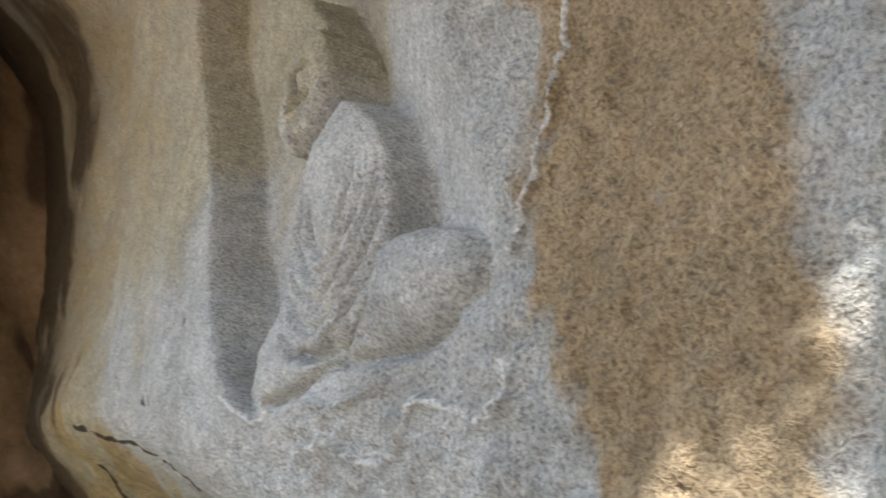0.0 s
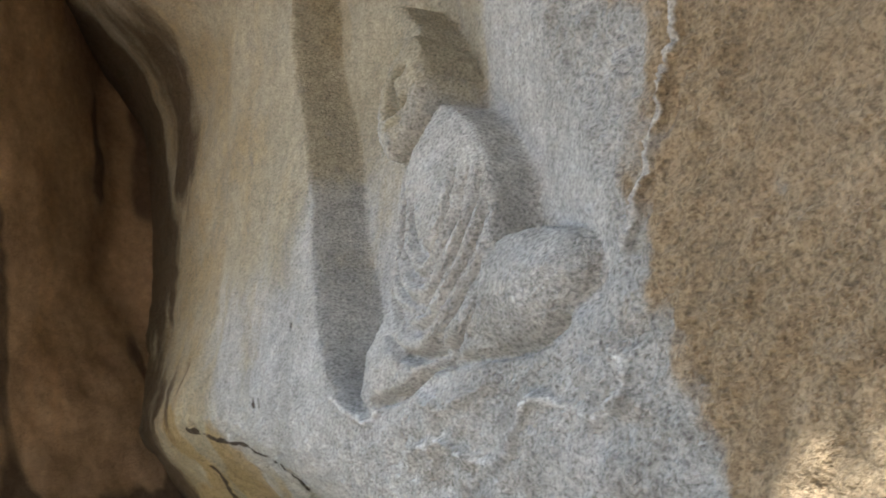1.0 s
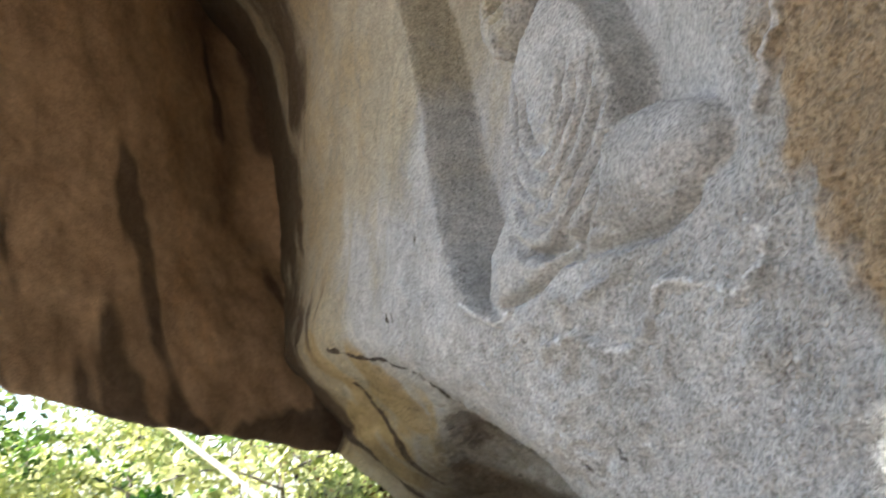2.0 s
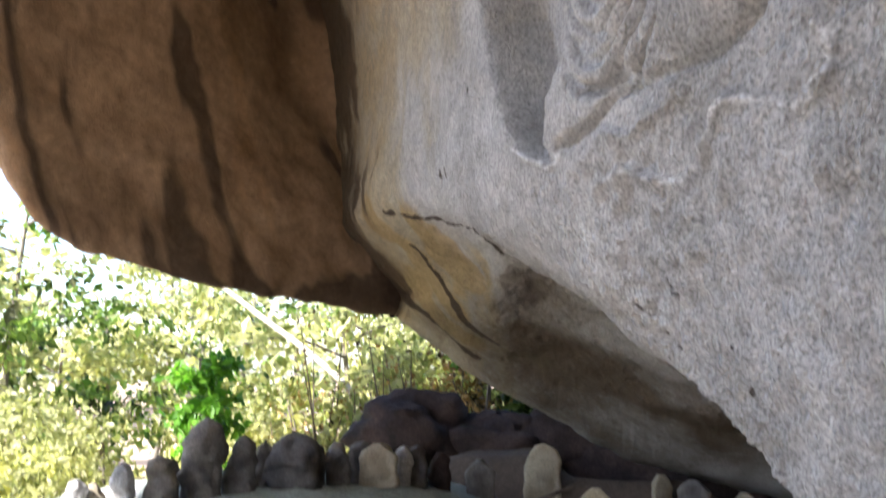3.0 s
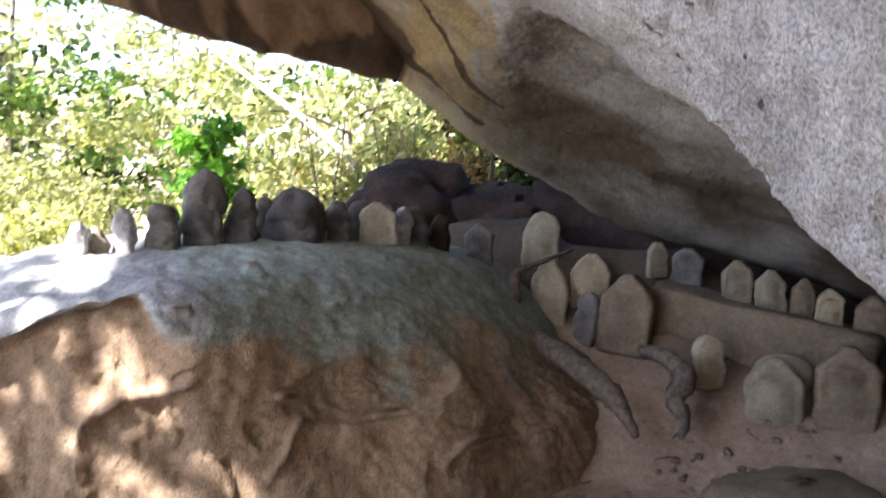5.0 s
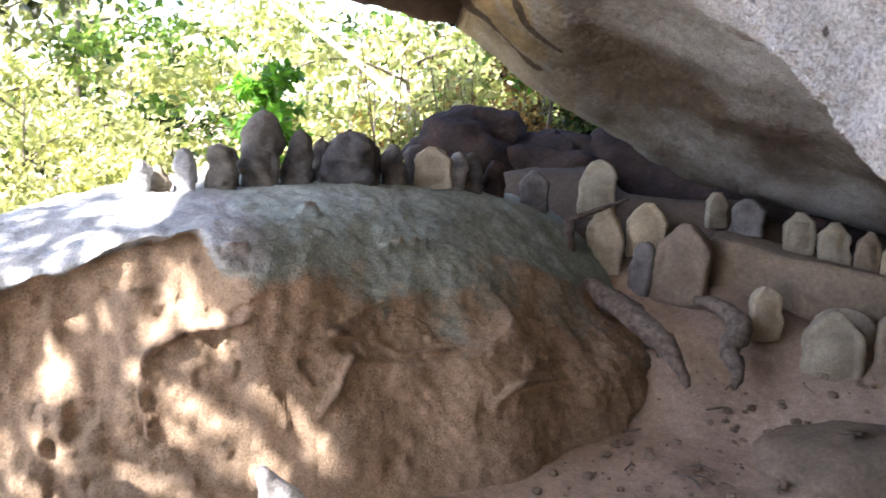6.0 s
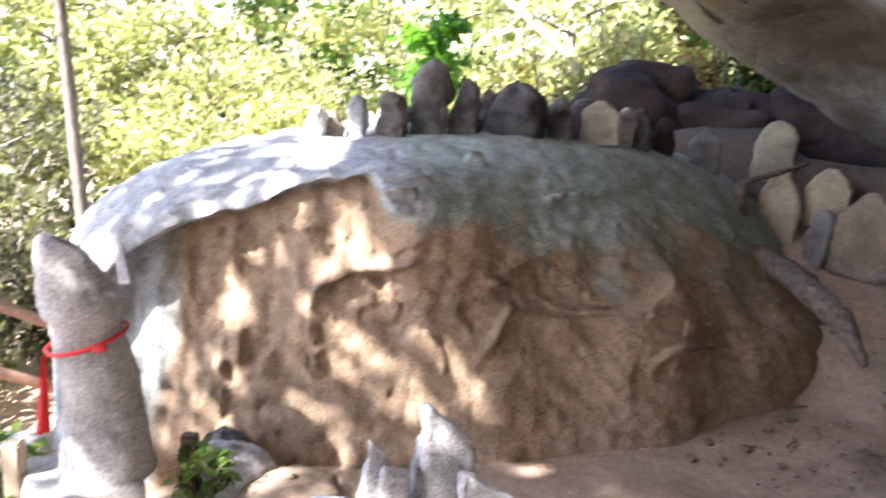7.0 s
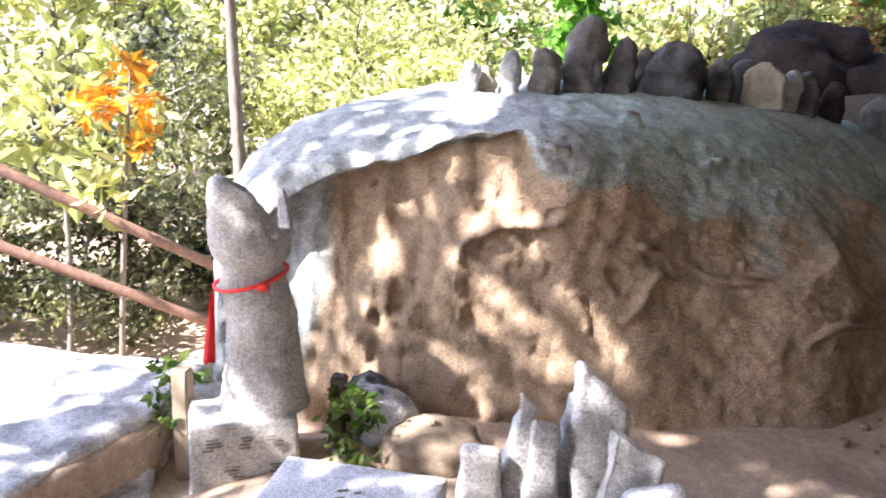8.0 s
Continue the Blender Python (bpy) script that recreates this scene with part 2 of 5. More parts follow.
def carved_rock():
    av = np.concatenate([np.arange(-3.2, -0.7, 0.08), np.arange(-0.7, 1.9, 0.0065), np.arange(1.9, 4.2, 0.014), np.arange(4.2, 5.25, 0.05)])
    guides = [  # (n, z) along the face at the knots, from the crown over the front roof, the face and the underside to the rear foot
        ([-5.0] * 11, [5.2] * 11),
        ([-2.2] * 11, [5.9] * 11),
        # front roof is out of view, its reach set to shade the boulder
        ([2.9, 3.5, 4.97, 4.92, 4.87, 4.75, 4.2, 3.4, 2.2, 1.3, 1.0], [6.0] * 11),
        ([1.95, 2.95, 4.72, 4.62, 4.57, 4.45, 3.9, 3.1, 1.9, 1.1, 0.9], [5.25] * 11),
        ([2.2, 1.6, 1.0, 0.8, 0.7, 0.6, 0.5, 0.4, 0.3, 0.25, 0.2], [4.5] * 11),
        ([2.0, 1.1, 0.22, 0.06, 0.04, 0.03, 0.03, 0.03, 0.03, 0.02, 0.0], [3.4] * 11),
        ([1.9, 0.9, 0.1] + [0.0] * 8, [2.7] * 11),
        ([1.85, 0.85, 0.06, 0.0, 0.0, 0.0, 0.0, 0.0, 0.0, -0.02, -0.1], [1.6, 1.7, 1.8, 1.95, 2.03, 2.08, 2.12, 2.2, 2.35, 2.4, 2.4]),
    ]
    edge = ([1.8, 0.8, 0.0, -0.12, -0.22, -0.25, -0.25, -0.22, -0.3, -0.36, -0.5], [-0.2, 0.3, 0.78, 1.02, 1.305, 1.50, 1.765, 2.0, 2.07, 2.06, 2.05])
    rear_x = [3.8, 3.2, 2.5, 1.7, 0.95, 0.35, -0.35, -1.05, -1.6, -2.02, -1.9]
    rear_y = [0.5, 2.2, 3.9, 4.9, 5.3, 5.32, 5.28, 5.2, 5.06, 4.86, 5.6]
    rear_z = [-0.4, -0.3, 0.0, 0.3, 0.62, 0.8, 0.95, 1.28, 1.62, 1.93, 1.9]
    cols = []
    for n, z in guides + [edge]:
        x, y = on_face(av, glide(av, KNOT, n))
        cols.append(np.stack([x, y, glide(av, KNOT, z)], -1))
    rear = np.stack([glide(av, KNOT, rear_x), glide(av, KNOT, rear_y), glide(av, KNOT, rear_z)], -1)
    out = np.array([-FACE_N[0], -FACE_N[1], 0])
    hollow = (step(av, -0.2, 0.7) * (1 - step(av, 0.6, 2.9)))[:, None]
    near = (1 - step(av, 1.4, 2.3))[:, None]
    under1 = cols[-1] * 0.72 + rear * 0.28 + near * np.array([0, 0, 0.10]) + (1 - near) * np.array([0, 0, -0.03]) + hollow * np.array([0, 0, 0.20])
    under2 = cols[-1] * 0.32 + rear * 0.68 + near * np.array([0, 0, 0.04]) + (1 - near) * np.array([0, 0, -0.02]) + hollow * np.array([0, 0, 0.16])
    behind = rear + np.array([0.25, 0.55, 0.5])
    back = rear + np.array([1.2, 2.2, 2.6])
    cols += [under1, under2, rear, behind, back]
    counts = [4, 6, 10, 12, 26, 100, 100, 66, 96, 84, 24, 8, 8]
    line = []
    for i, count in enumerate(counts):
        p0, p1, p2, p3 = cols[max(i - 1, 0)], cols[i], cols[i + 1], cols[min(i + 2, len(cols) - 1)]
        d1, d2 = 0.5 * (p2 - p0), 0.5 * (p3 - p1)
        span = np.linalg.norm(p2 - p1, axis=-1, keepdims=True)
        if i == 7:
            d2 = d2 * (0.15 + 0.85 * step(av, 0.5, 1.3))[:, None]  # a crisp lower edge, dying out along the face
        if i == 8:
            d1 = d1 * (0.15 + 0.85 * step(av, 0.5, 1.3))[:, None]
        for d in (d1, d2):  # no overshoot past short spans
            size = np.linalg.norm(d, axis=-1, keepdims=True)
            d *= np.minimum(1.0, 1.1 * span / (size + 1e-9))
        for t in np.arange(count) / count:
            line.append((1 + 2 * t) * (1 - t) ** 2 * p1 + t * (1 - t) ** 2 * d1 + t * t * (3 - 2 * t) * p2 + t * t * (t - 1) * d2)
    line.append(cols[-1])
    p = np.stack(line, 0)
    seam = sum(counts[:8])
    row = np.arange(p.shape[0])[:, None] * np.ones(p.shape[1])[None, :]
    a = np.broadcast_to(av[None, :], row.shape)
    z = p[..., 2]
    bend = (step(row, seam - 60, seam - 25) * (1 - step(row, seam + 55, seam + 90)) * step(a, 1.4, 2.2))[1:-1, :, None]
    for _ in range(420):                                    # the lower edge rounds off towards the far end
        p[1:-1] += bend * (0.25 * (p[:-2] + p[2:]) - 0.5 * p[1:-1])
    z = p[..., 2]
    nrm = normals_of(p)
    face = step(row, sum(counts[:3]), sum(counts[:4])) * (1 - step(row, seam - 2, seam + 4))
    relief, groove, chalk = carving(a, z)
    lump = 0.035 * wobble(p, 1.6, 3, 3) + 0.012 * wobble(p, 6.0, 5, 3)
    quiet = 1 - 0.8 * step(inside(a, z, NICHE), -0.05, 0.05) * face
    p = p + nrm * (lump * quiet + (0.0035 + 0.0075 * (1 - step(inside(a, z, NICHE), -0.03, 0.005)) * (1 - step(a, 0.7, 1.1)) * face) * wobble(p, 30.0, 8, 4, 0.65))[..., None]
    push = (relief + groove) * face
    p[..., 0] += push * FACE_N[0]
    p[..., 1] += push * FACE_N[1]
    q = np.stack([a * 1.6, z * 0.8, 0 * a], -1)
    soft = wobble(q, 2.5, 21, 4)
    ochre = step(-a + 0.2 * soft - 0.12 * step(2.2 - z, 0.0, 0.35), -0.24, 0.20) * (1 - 0.9 * step(-a + 0.06 * soft, 0.36, 0.62)) * step(z + 0.3 * soft, 1.6, 1.95)
    ochre = ochre * (1 - 0.9 * step(inside(a, z, NICHE), -0.035, 0.0))
    ochre = np.maximum(ochre, 0.75 * step(a + 0.2 * soft, 1.35, 1.6) * step(z + 0.3 * soft, 2.9, 3.4) * step(inside(a, z, NICHE), -0.02, 0.06))
    ochre = np.clip(ochre * (1.35 + 0.6 * wobble(p, 9.0, 23, 4)), 0, 1)
    # yellowish grey; its upper band also paints in the weaker light high up
    cream = np.maximum(0.85 * step(a + 0.6 * soft, 1.3, 3.0), 0.75 * step(z + 0.3 * soft + 0.2 * a, 2.6, 3.4))
    yellow = 0.95 * step(a + 0.8 * soft + 0.7 * step(z, 2.5, 3.5), 1.3, 3.5) * np.clip(0.95 + 0.4 * wobble(p, 6.0, 25, 4), 0, 1.05) * (1 - 0.45 * step(row, seam + 30, seam + 116))
    yellow = np.maximum(yellow, 0.6 * step(a + 0.8 * soft, 2.4, 4.2)) * (0.55 + 0.45 * step(row, seam - 30, seam + 4))
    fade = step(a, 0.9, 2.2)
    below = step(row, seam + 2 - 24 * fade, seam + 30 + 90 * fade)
    # brown rock underside, with shade painted in; faint patches follow in soot
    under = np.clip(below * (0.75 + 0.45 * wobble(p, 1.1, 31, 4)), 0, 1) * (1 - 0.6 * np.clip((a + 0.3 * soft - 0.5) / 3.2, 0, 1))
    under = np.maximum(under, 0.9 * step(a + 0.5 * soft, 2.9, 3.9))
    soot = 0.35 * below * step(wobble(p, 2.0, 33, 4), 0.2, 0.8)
    for sa, sz, la, lz, w in FLECKS:
        soot = np.maximum(soot, 0.75 - 0.75 * step(near_line(a, z, [(sa, sz), ((sa + la) / 2 + 0.01, (sz + lz) / 2), (la, lz)]), w * 0.5, w * 1.6))
    flow = 0.6 + 0.6 * wobble(p * np.array([1.0, 1.0, 0.5]), 7.0, 37, 3)
    for line, w in SEEPS:
        gap = near_path(p, line) + 0.012 * wobble(p, 9.0, 39, 3)
        soot = np.maximum(soot, np.clip(flow + 0.45, 0.7, 1.0) * (1 - step(gap, w * 0.5, w * 1.5)))
    for line in YELLOWS:
        yellow = np.maximum(yellow, (1.0 - step(near_path(p, line) + 0.08 * wobble(p, 4.0, 35, 3), 0.08, 0.26)) * 1.0)
    soot = np.maximum(soot, 0.95 * step(a + 0.3 * soft, 3.5, 4.1) * (1 - step(z + 0.2 * soft, 2.0, 2.35)))
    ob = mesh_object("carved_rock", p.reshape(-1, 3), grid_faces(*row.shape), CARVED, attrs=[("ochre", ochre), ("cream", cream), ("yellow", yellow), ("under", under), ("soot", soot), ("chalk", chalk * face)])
    return tagged(ob, "huge overhanging grey granite rock with a shallow carved niche and seated figure in relief", "rock", kind="structure")


NICHE = [(1.66, 4.0), (1.64, 3.44), (1.505, 2.97), (1.383, 2.63), (1.244, 2.383), (1.13, 2.25), (1.03, 2.165), (0.9, 2.09), (0.72, 2.12), (0.45, 2.13), (0.2, 2.13), (0.04, 2.14), (0.0, 2.2), (-0.005, 2.25), (0.012, 2.318), (0.046, 2.403), (0.097, 2.536), (0.147, 2.684), (0.24, 2.86), (0.42, 3.2), (0.6, 3.6), (0.9, 4.0)]
FIGURE = [(0.865, 2.36), (0.874, 2.45), (0.872, 2.60), (0.853, 2.757), (0.923, 2.963), (0.97, 3.12), (0.955, 3.25), (0.92, 3.33), (0.864, 3.30), (0.77, 3.16), (0.715, 3.013), (0.685, 2.89), (0.593, 2.832), (0.488, 2.73), (0.419, 2.60), (0.398, 2.50), (0.385, 2.38), (0.30, 2.25), (0.28, 2.08), (0.9, 2.06), (0.995, 2.17), (0.956, 2.292)]
KNEE = [(0.40, 2.385), (0.31, 2.39), (0.21, 2.372), (0.10, 2.318), (0.062, 2.27), (0.075, 2.215), (0.15, 2.172), (0.23, 2.15), (0.44, 2.165), (0.47, 2.20), (0.425, 2.26)]
CHALK = [[(0.723, 2.015), (0.586, 2.02), (0.517, 1.988), (0.424, 1.956), (0.339, 1.98), (0.251, 2.055), (0.174, 2.034), (0.091, 1.998), (0.013, 2.021), (0.008, 2.071), (0.042, 2.121)],
         [(1.08, 2.187), (0.923, 2.102), (0.85, 2.12)],
         [(-0.17, 2.75), (-0.158, 2.607), (-0.113, 2.429), (-0.075, 2.351), (-0.02, 2.24)]]
FLECKS = [(0.62, 1.81, 0.60, 1.77, 0.006), (0.84, 1.79, 0.80, 1.74, 0.006), (0.80, 1.70, 0.76, 1.66, 0.007), (0.47, 1.68, 0.465, 1.655, 0.005), (0.45, 1.60, 0.45, 1.56, 0.005), (1.75, 2.285, 1.73, 2.26, 0.012), (1.82, 2.30, 1.81, 2.27, 0.010), (1.53, 2.49, 1.49, 2.46, 0.010)]
# dark seep lines down the underside, as lines in space with their half width
SEEPS = [([(-1.38, 3.57, 2.17), (-1.38, 3.79, 2.10), (-1.34, 3.89, 2.01), (-1.31, 3.98, 1.92)], 0.024),
         ([(-1.31, 3.98, 1.92), (-1.32, 4.12, 1.87), (-1.26, 4.16, 1.80), (-1.19, 4.23, 1.74)], 0.045),
         ([(-2.0, 4.62, 2.15), (-1.88, 4.68, 2.07), (-1.64, 4.42, 1.92), (-1.56, 4.52, 1.82), (-1.48, 4.64, 1.72), (-1.42, 4.66, 1.67)], 0.045),
         ([(-0.81, 2.64, 2.08), (-0.80, 2.80, 2.06), (-0.79, 2.93, 2.03)], 0.016),
         ([(-1.65, 3.68, 2.40), (-1.31, 3.27, 2.27), (-0.98, 2.95, 2.16), (-0.81, 2.64, 2.08)], 0.012)]
YELLOWS = [[(-1.70, 3.85, 2.33), (-1.48, 3.66, 2.21), (-1.45, 3.95, 2.07), (-1.35, 4.09, 1.89)], [(-1.60, 4.2, 2.05), (-1.42, 4.35, 1.82)], [(-1.2, 3.25, 2.17), (-1.15, 3.55, 2.05)]]


def near_path(p, line):
    """Distance from points in space to a polyline."""
    best = np.full(p.shape[:-1], 9.0)
    for s0, s1 in zip(line, line[1:]):
        s0, s1 = np.array(s0), np.array(s1)
        u = np.clip(((p - s0) @ (s1 - s0)) / ((s1 - s0) @ (s1 - s0)), 0, 1)
        best = np.minimum(best, np.linalg.norm(p - s0 - u[..., None] * (s1 - s0), axis=-1))
    return best


def carving(a, z):
    """How far the face stands out (m) in the shallow niche: recess, seated figure, knee, incised lines."""
    d = inside(a, z, NICHE)
    side = step(a - 0.6 * (z - 2.2), 0.35, 0.65)          # steep far jamb, long bevel on the near side
    foot = step(z, 2.06, 2.22)
    depth = -(0.19 * step(d, 0.0, 0.05) * side + 0.16 * np.clip(d / 0.33, 0, 1) * (1 - side)) * foot
    f = inside(a, z, FIGURE)
    rise = step(f, -0.012, 0.014)
    crest = -0.04 + 0.06 * np.sqrt(np.clip(f / 0.16, 0, 1))
    body = np.where(f > -0.012, np.minimum(depth, -0.02) * (1 - rise) + crest * rise, -1)
    out = np.maximum(depth, body)
    head = np.sqrt(np.clip(1 - ((a - 0.815) / 0.125) ** 2 - ((z - 2.95) / 0.185) ** 2, 0, 1))
    out = np.maximum(out, np.where(head > 0, -0.005 + 0.055 * head, -1))
    k = inside(a, z, KNEE)
    lobe_rise = step(k, -0.008, 0.012)
    lobe = np.where(k > -0.008, np.minimum(out, 0.0) * (1 - lobe_rise) + (-0.035 + 0.075 * np.sqrt(np.clip(k / 0.085, 0, 1))) * lobe_rise, -1)
    out = np.maximum(out, lobe)
    # chin undercut, a deep crescent below the face
    ring = (np.hypot((a - 0.80) / 0.125, (z - 2.945) / 0.18) - 1.04) * 0.14
    g = -0.075 * np.exp(-(ring / 0.020) ** 2) * step(2.93 - z, 0.0, 0.10) * step(0.83 - a, -0.02, 0.05)
    g -= 0.022 * np.exp(-(ring / 0.012) ** 2) * step(z, 3.0, 3.06) * step(a, 0.80, 0.86)
    for r in range(5):                                      # robe folds, nested bows
        ra, rz = 0.085 + 0.042 * r, 0.16 + 0.06 * r
        bow = np.hypot((a - 0.62) / ra, (z - 2.60) / rz)
        arc = np.exp(-(((bow - 1) * min(ra, rz)) / 0.0095) ** 2) * step(2.66 - z, 0.0, 0.12) * step(0.84 - a, 0.0, 0.08)
        g -= 0.030 * arc * step(f, 0.0, 0.05)
    for line, width, deep in ((((0.88, 2.14), (0.72, 2.137), (0.593, 2.169), (0.478, 2.19), (0.425, 2.23), (0.385, 2.29), (0.36, 2.375)), 0.011, 0.020),
                              (((0.712, 2.224), (0.644, 2.204), (0.546, 2.196), (0.48, 2.2)), 0.009, 0.015),
                              (((0.55, 2.165), (0.43, 2.16), (0.25, 2.14), (0.15, 2.165)), 0.010, 0.017),
                              (((0.835, 2.80), (0.80, 2.69), (0.77, 2.58), (0.765, 2.48)), 0.014, 0.024),
                              (((0.825, 3.105), (0.915, 3.13), (0.945, 3.10), (0.93, 3.04)), 0.013, 0.030),
                              (((0.78, 3.0), (0.825, 2.995), (0.806, 2.93)), 0.014, 0.030),
                              (((0.845, 2.91), (0.80, 2.895), (0.762, 2.90)), 0.014, 0.030),
                              (((0.83, 2.86), (0.775, 2.855)), 0.010, 0.014),
                              (((0.74, 2.34), (0.66, 2.30), (0.59, 2.30)), 0.012, 0.012),
                              (CHALK[0], 0.010, -0.009),
                              (((0.64, 2.11), (0.54, 2.075), (0.42, 2.09), (0.38, 2.12)), 0.009, -0.007),
                              (CHALK[1], 0.009, -0.008),
                              (CHALK[2], 0.008, -0.010)):
        g -= 2.0 * deep * np.exp(-(near_line(a, z, list(line)) / width) ** 2)
    for sa, sz, la, lz, w in FLECKS:
        g -= 0.012 * np.exp(-(near_line(a, z, [(sa, sz), (la, lz)]) / w) ** 2)
    chalk = np.zeros(a.shape)
    for line in CHALK:
        chalk = np.maximum(chalk, 1 - step(near_line(a, z, line) + 0.004 * wobble(np.stack([a, z, 0 * a], -1), 40.0, 29, 2), 0.001, 0.009))
    return out, g, chalk


carved_rock()


def visor_rock():
    """The brown rock that hangs as a visor across the far end of the shelter."""
    s = np.linspace(0, 7, 190)
    k = [0, 1, 2, 3, 4, 5, 6, 7]
    lip = ([-1.45, -2.06, -2.42, -2.68, -2.84, -3.25, -3.9, -4.4], [5.4, 4.82, 3.98, 3.16, 2.76, 2.62, 3.1, 4.2], [1.85, 1.95, 2.02, 2.12, 2.34, 2.85, 3.1, 3.1])
    low = ([-1.5, -2.12, -2.48, -2.74, -2.86, -3.3, -4.1, -4.6], [5.3, 4.6, 3.80, 3.0, 2.55, 2.4, 3.0, 4.2], [2.4, 2.45, 2.5, 2.55, 2.7, 3.1, 3.4, 3.4])
    mid = ([-1.6, -2.43, -2.58, -2.80, -2.90, -3.4, -4.2, -4.7], [5.2, 4.48, 3.68, 2.9, 2.45, 2.3, 2.9, 4.2], [3.2, 3.2, 3.2, 3.3, 3.3, 3.6, 3.8, 3.8])
    high = ([-1.9, -2.9, -2.8, -2.95, -3.0, -3.5, -4.3, -4.8], [5.0, 4.4, 3.5, 2.8, 2.3, 2.2, 2.9, 4.2], [5.4] * 8)
    curve = lambda g: np.stack([glide(s, k, g[0]), glide(s, k, g[1]), glide(s, k, g[2])], -1)
    deep = np.stack([0 * s - 3.3, 0 * s + 4.6, 0 * s], -1)
    lipc, lowc, midc, highc = map(curve, (lip, low, mid, high))
    inner = lipc * 0.35 + (deep + [0, 0, 3.3]) * 0.65
    core = deep + [0, 0, 3.3]
    top = highc * 0.4 + deep * 0.6 + np.array([0, 0, 3.5])
    rows = []
    stack = [core, inner, lipc, lowc, midc, highc, top]
    for i, count in enumerate((6, 16, 22, 30, 34, 6)):
        p0, p1, p2, p3 = stack[max(i - 1, 0)], stack[i], stack[i + 1], stack[min(i + 2, 6)]
        d1, d2 = 0.5 * (p2 - p0), 0.5 * (p3 - p1)
        span = np.linalg.norm(p2 - p1, axis=-1, keepdims=True)
        d1 = d1 * np.minimum(1, 0.9 * span / (np.linalg.norm(d1, axis=-1, keepdims=True) + 1e-9))
        d2 = d2 * np.minimum(1, 0.9 * span / (np.linalg.norm(d2, axis=-1, keepdims=True) + 1e-9))
        for t in np.arange(count) / count:
            rows.append((1 + 2 * t) * (1 - t) ** 2 * p1 + t * (1 - t) ** 2 * d1 + t * t * (3 - 2 * t) * p2 + t * t * (t - 1) * d2)
    rows.append(stack[-1])
    p = np.stack(rows, 0)
    p = p - normals_of(p) * (0.05 * wobble(p, 1.3, 41, 4) + 0.015 * wobble(p, 7, 43, 3))[..., None]
    ss = np.broadcast_to(s[None, :], p.shape[:2])
    streak = wobble(np.stack([ss * 2.2, p[..., 2] * 0.35, 0 * ss], -1), 1.6, 47, 4) + 0.35 * wobble(p, 3.0, 49, 4)
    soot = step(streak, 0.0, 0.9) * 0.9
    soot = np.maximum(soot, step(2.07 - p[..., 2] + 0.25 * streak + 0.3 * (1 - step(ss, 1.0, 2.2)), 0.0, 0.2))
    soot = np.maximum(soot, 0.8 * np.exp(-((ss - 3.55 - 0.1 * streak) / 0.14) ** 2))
    ochre = 0.6 * step(ss + 0.6 * streak, 3.7, 4.6) * (1 - step(p[..., 2], 2.5, 3.2)) + 0.5 * step(-streak, 0.3, 0.8)
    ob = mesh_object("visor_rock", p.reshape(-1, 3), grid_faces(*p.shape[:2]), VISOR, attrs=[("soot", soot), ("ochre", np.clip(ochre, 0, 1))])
    tagged(ob, "dark brown weathered rock overhang with sooty streaks above the opening", "rock", kind="structure")


visor_rock()


def unseen_rear_rock():
    """An unseen rock, added to block light behind the visitor's right hand: a rough wall with its own thickness."""
    u = np.linspace(0, 1, 90)
    line = np.stack([glide(u, [0, 0.25, 0.5, 0.75, 1], [-1.65, -0.4, 1.2, 2.5, 2.7]), glide(u, [0, 0.3, 0.6, 0.8, 1], [-2.3, -1.9, -1.75, -1.3, 0.1]), 0 * u], -1)
    # top heights cut the sunlight down to one patch on the face
    top = glide(u, [0, 0.035, 0.08, 0.115, 0.16, 0.2, 0.35, 0.6, 1], [4.4, 5.6, 5.7, 4.4, 4.4, 5.25, 5.2, 4.6, 3.8])
    out = np.array([0.35, -0.94, 0.0])
    rows = []
    for t in np.linspace(0, 1, 60):
        rows.append(line + out * (0.5 * (t - 0.4) ** 2 - 0.1) + np.array([0, 0, 1.0]) * (t * (top + 0.4) - 0.4)[:, None])
    for t in np.linspace(0.05, 1, 12):
        rows.append(line + out * (0.08 + 1.1 * t) + np.array([0, 0, 1.0]) * (top * (1 - 0.35 * t ** 2))[:, None])
    for t in np.linspace(0.1, 1, 12):
        rows.append(line + out * (1.18 + 0.3 * t) + np.array([0, 0, 1.0]) * (top * 0.65 * (1 - t) - 0.4 * t)[:, None])
    p = np.stack(rows, 0)
    p = p + normals_of(p) * (0.10 * wobble(p, 0.9, 91, 4) + 0.02 * wobble(p, 6, 93, 3))[..., None]
    ob = mesh_object("unseen_rear_rock", p.reshape(-1, 3), grid_faces(*p.shape[:2]), VISOR)
    tagged(ob, "rough brown granite rock, unseen, added to close off light from behind", "rock", kind="structure")


unseen_rear_rock()


# ---- ground ----
def ground_height(x, y):
    x, y = np.asarray(x, float), np.asarray(y, float)
    h = 0.88 - 0.23 * step(x, -0.4, 0.3)
    bank = h * np.clip((y - 3.7) / 1.3, 0, 1.15) ** 1.3 * step(x, -3.2, -1.6) * (1 - 0.4 * step(y, 5.02, 5.4) * step(x, -1.3, -0.8))
    drop = -0.55 * step(-x, 2.5, 4.2) * (1 - step(y, 9, 14)) - 0.12 * step(-x, 1.9, 2.4) * (1 - step(y, 2.5, 4))
    hill = -0.05 * np.clip(np.hypot(x, y) - 7, 0, 60)
    return bank + drop + hill


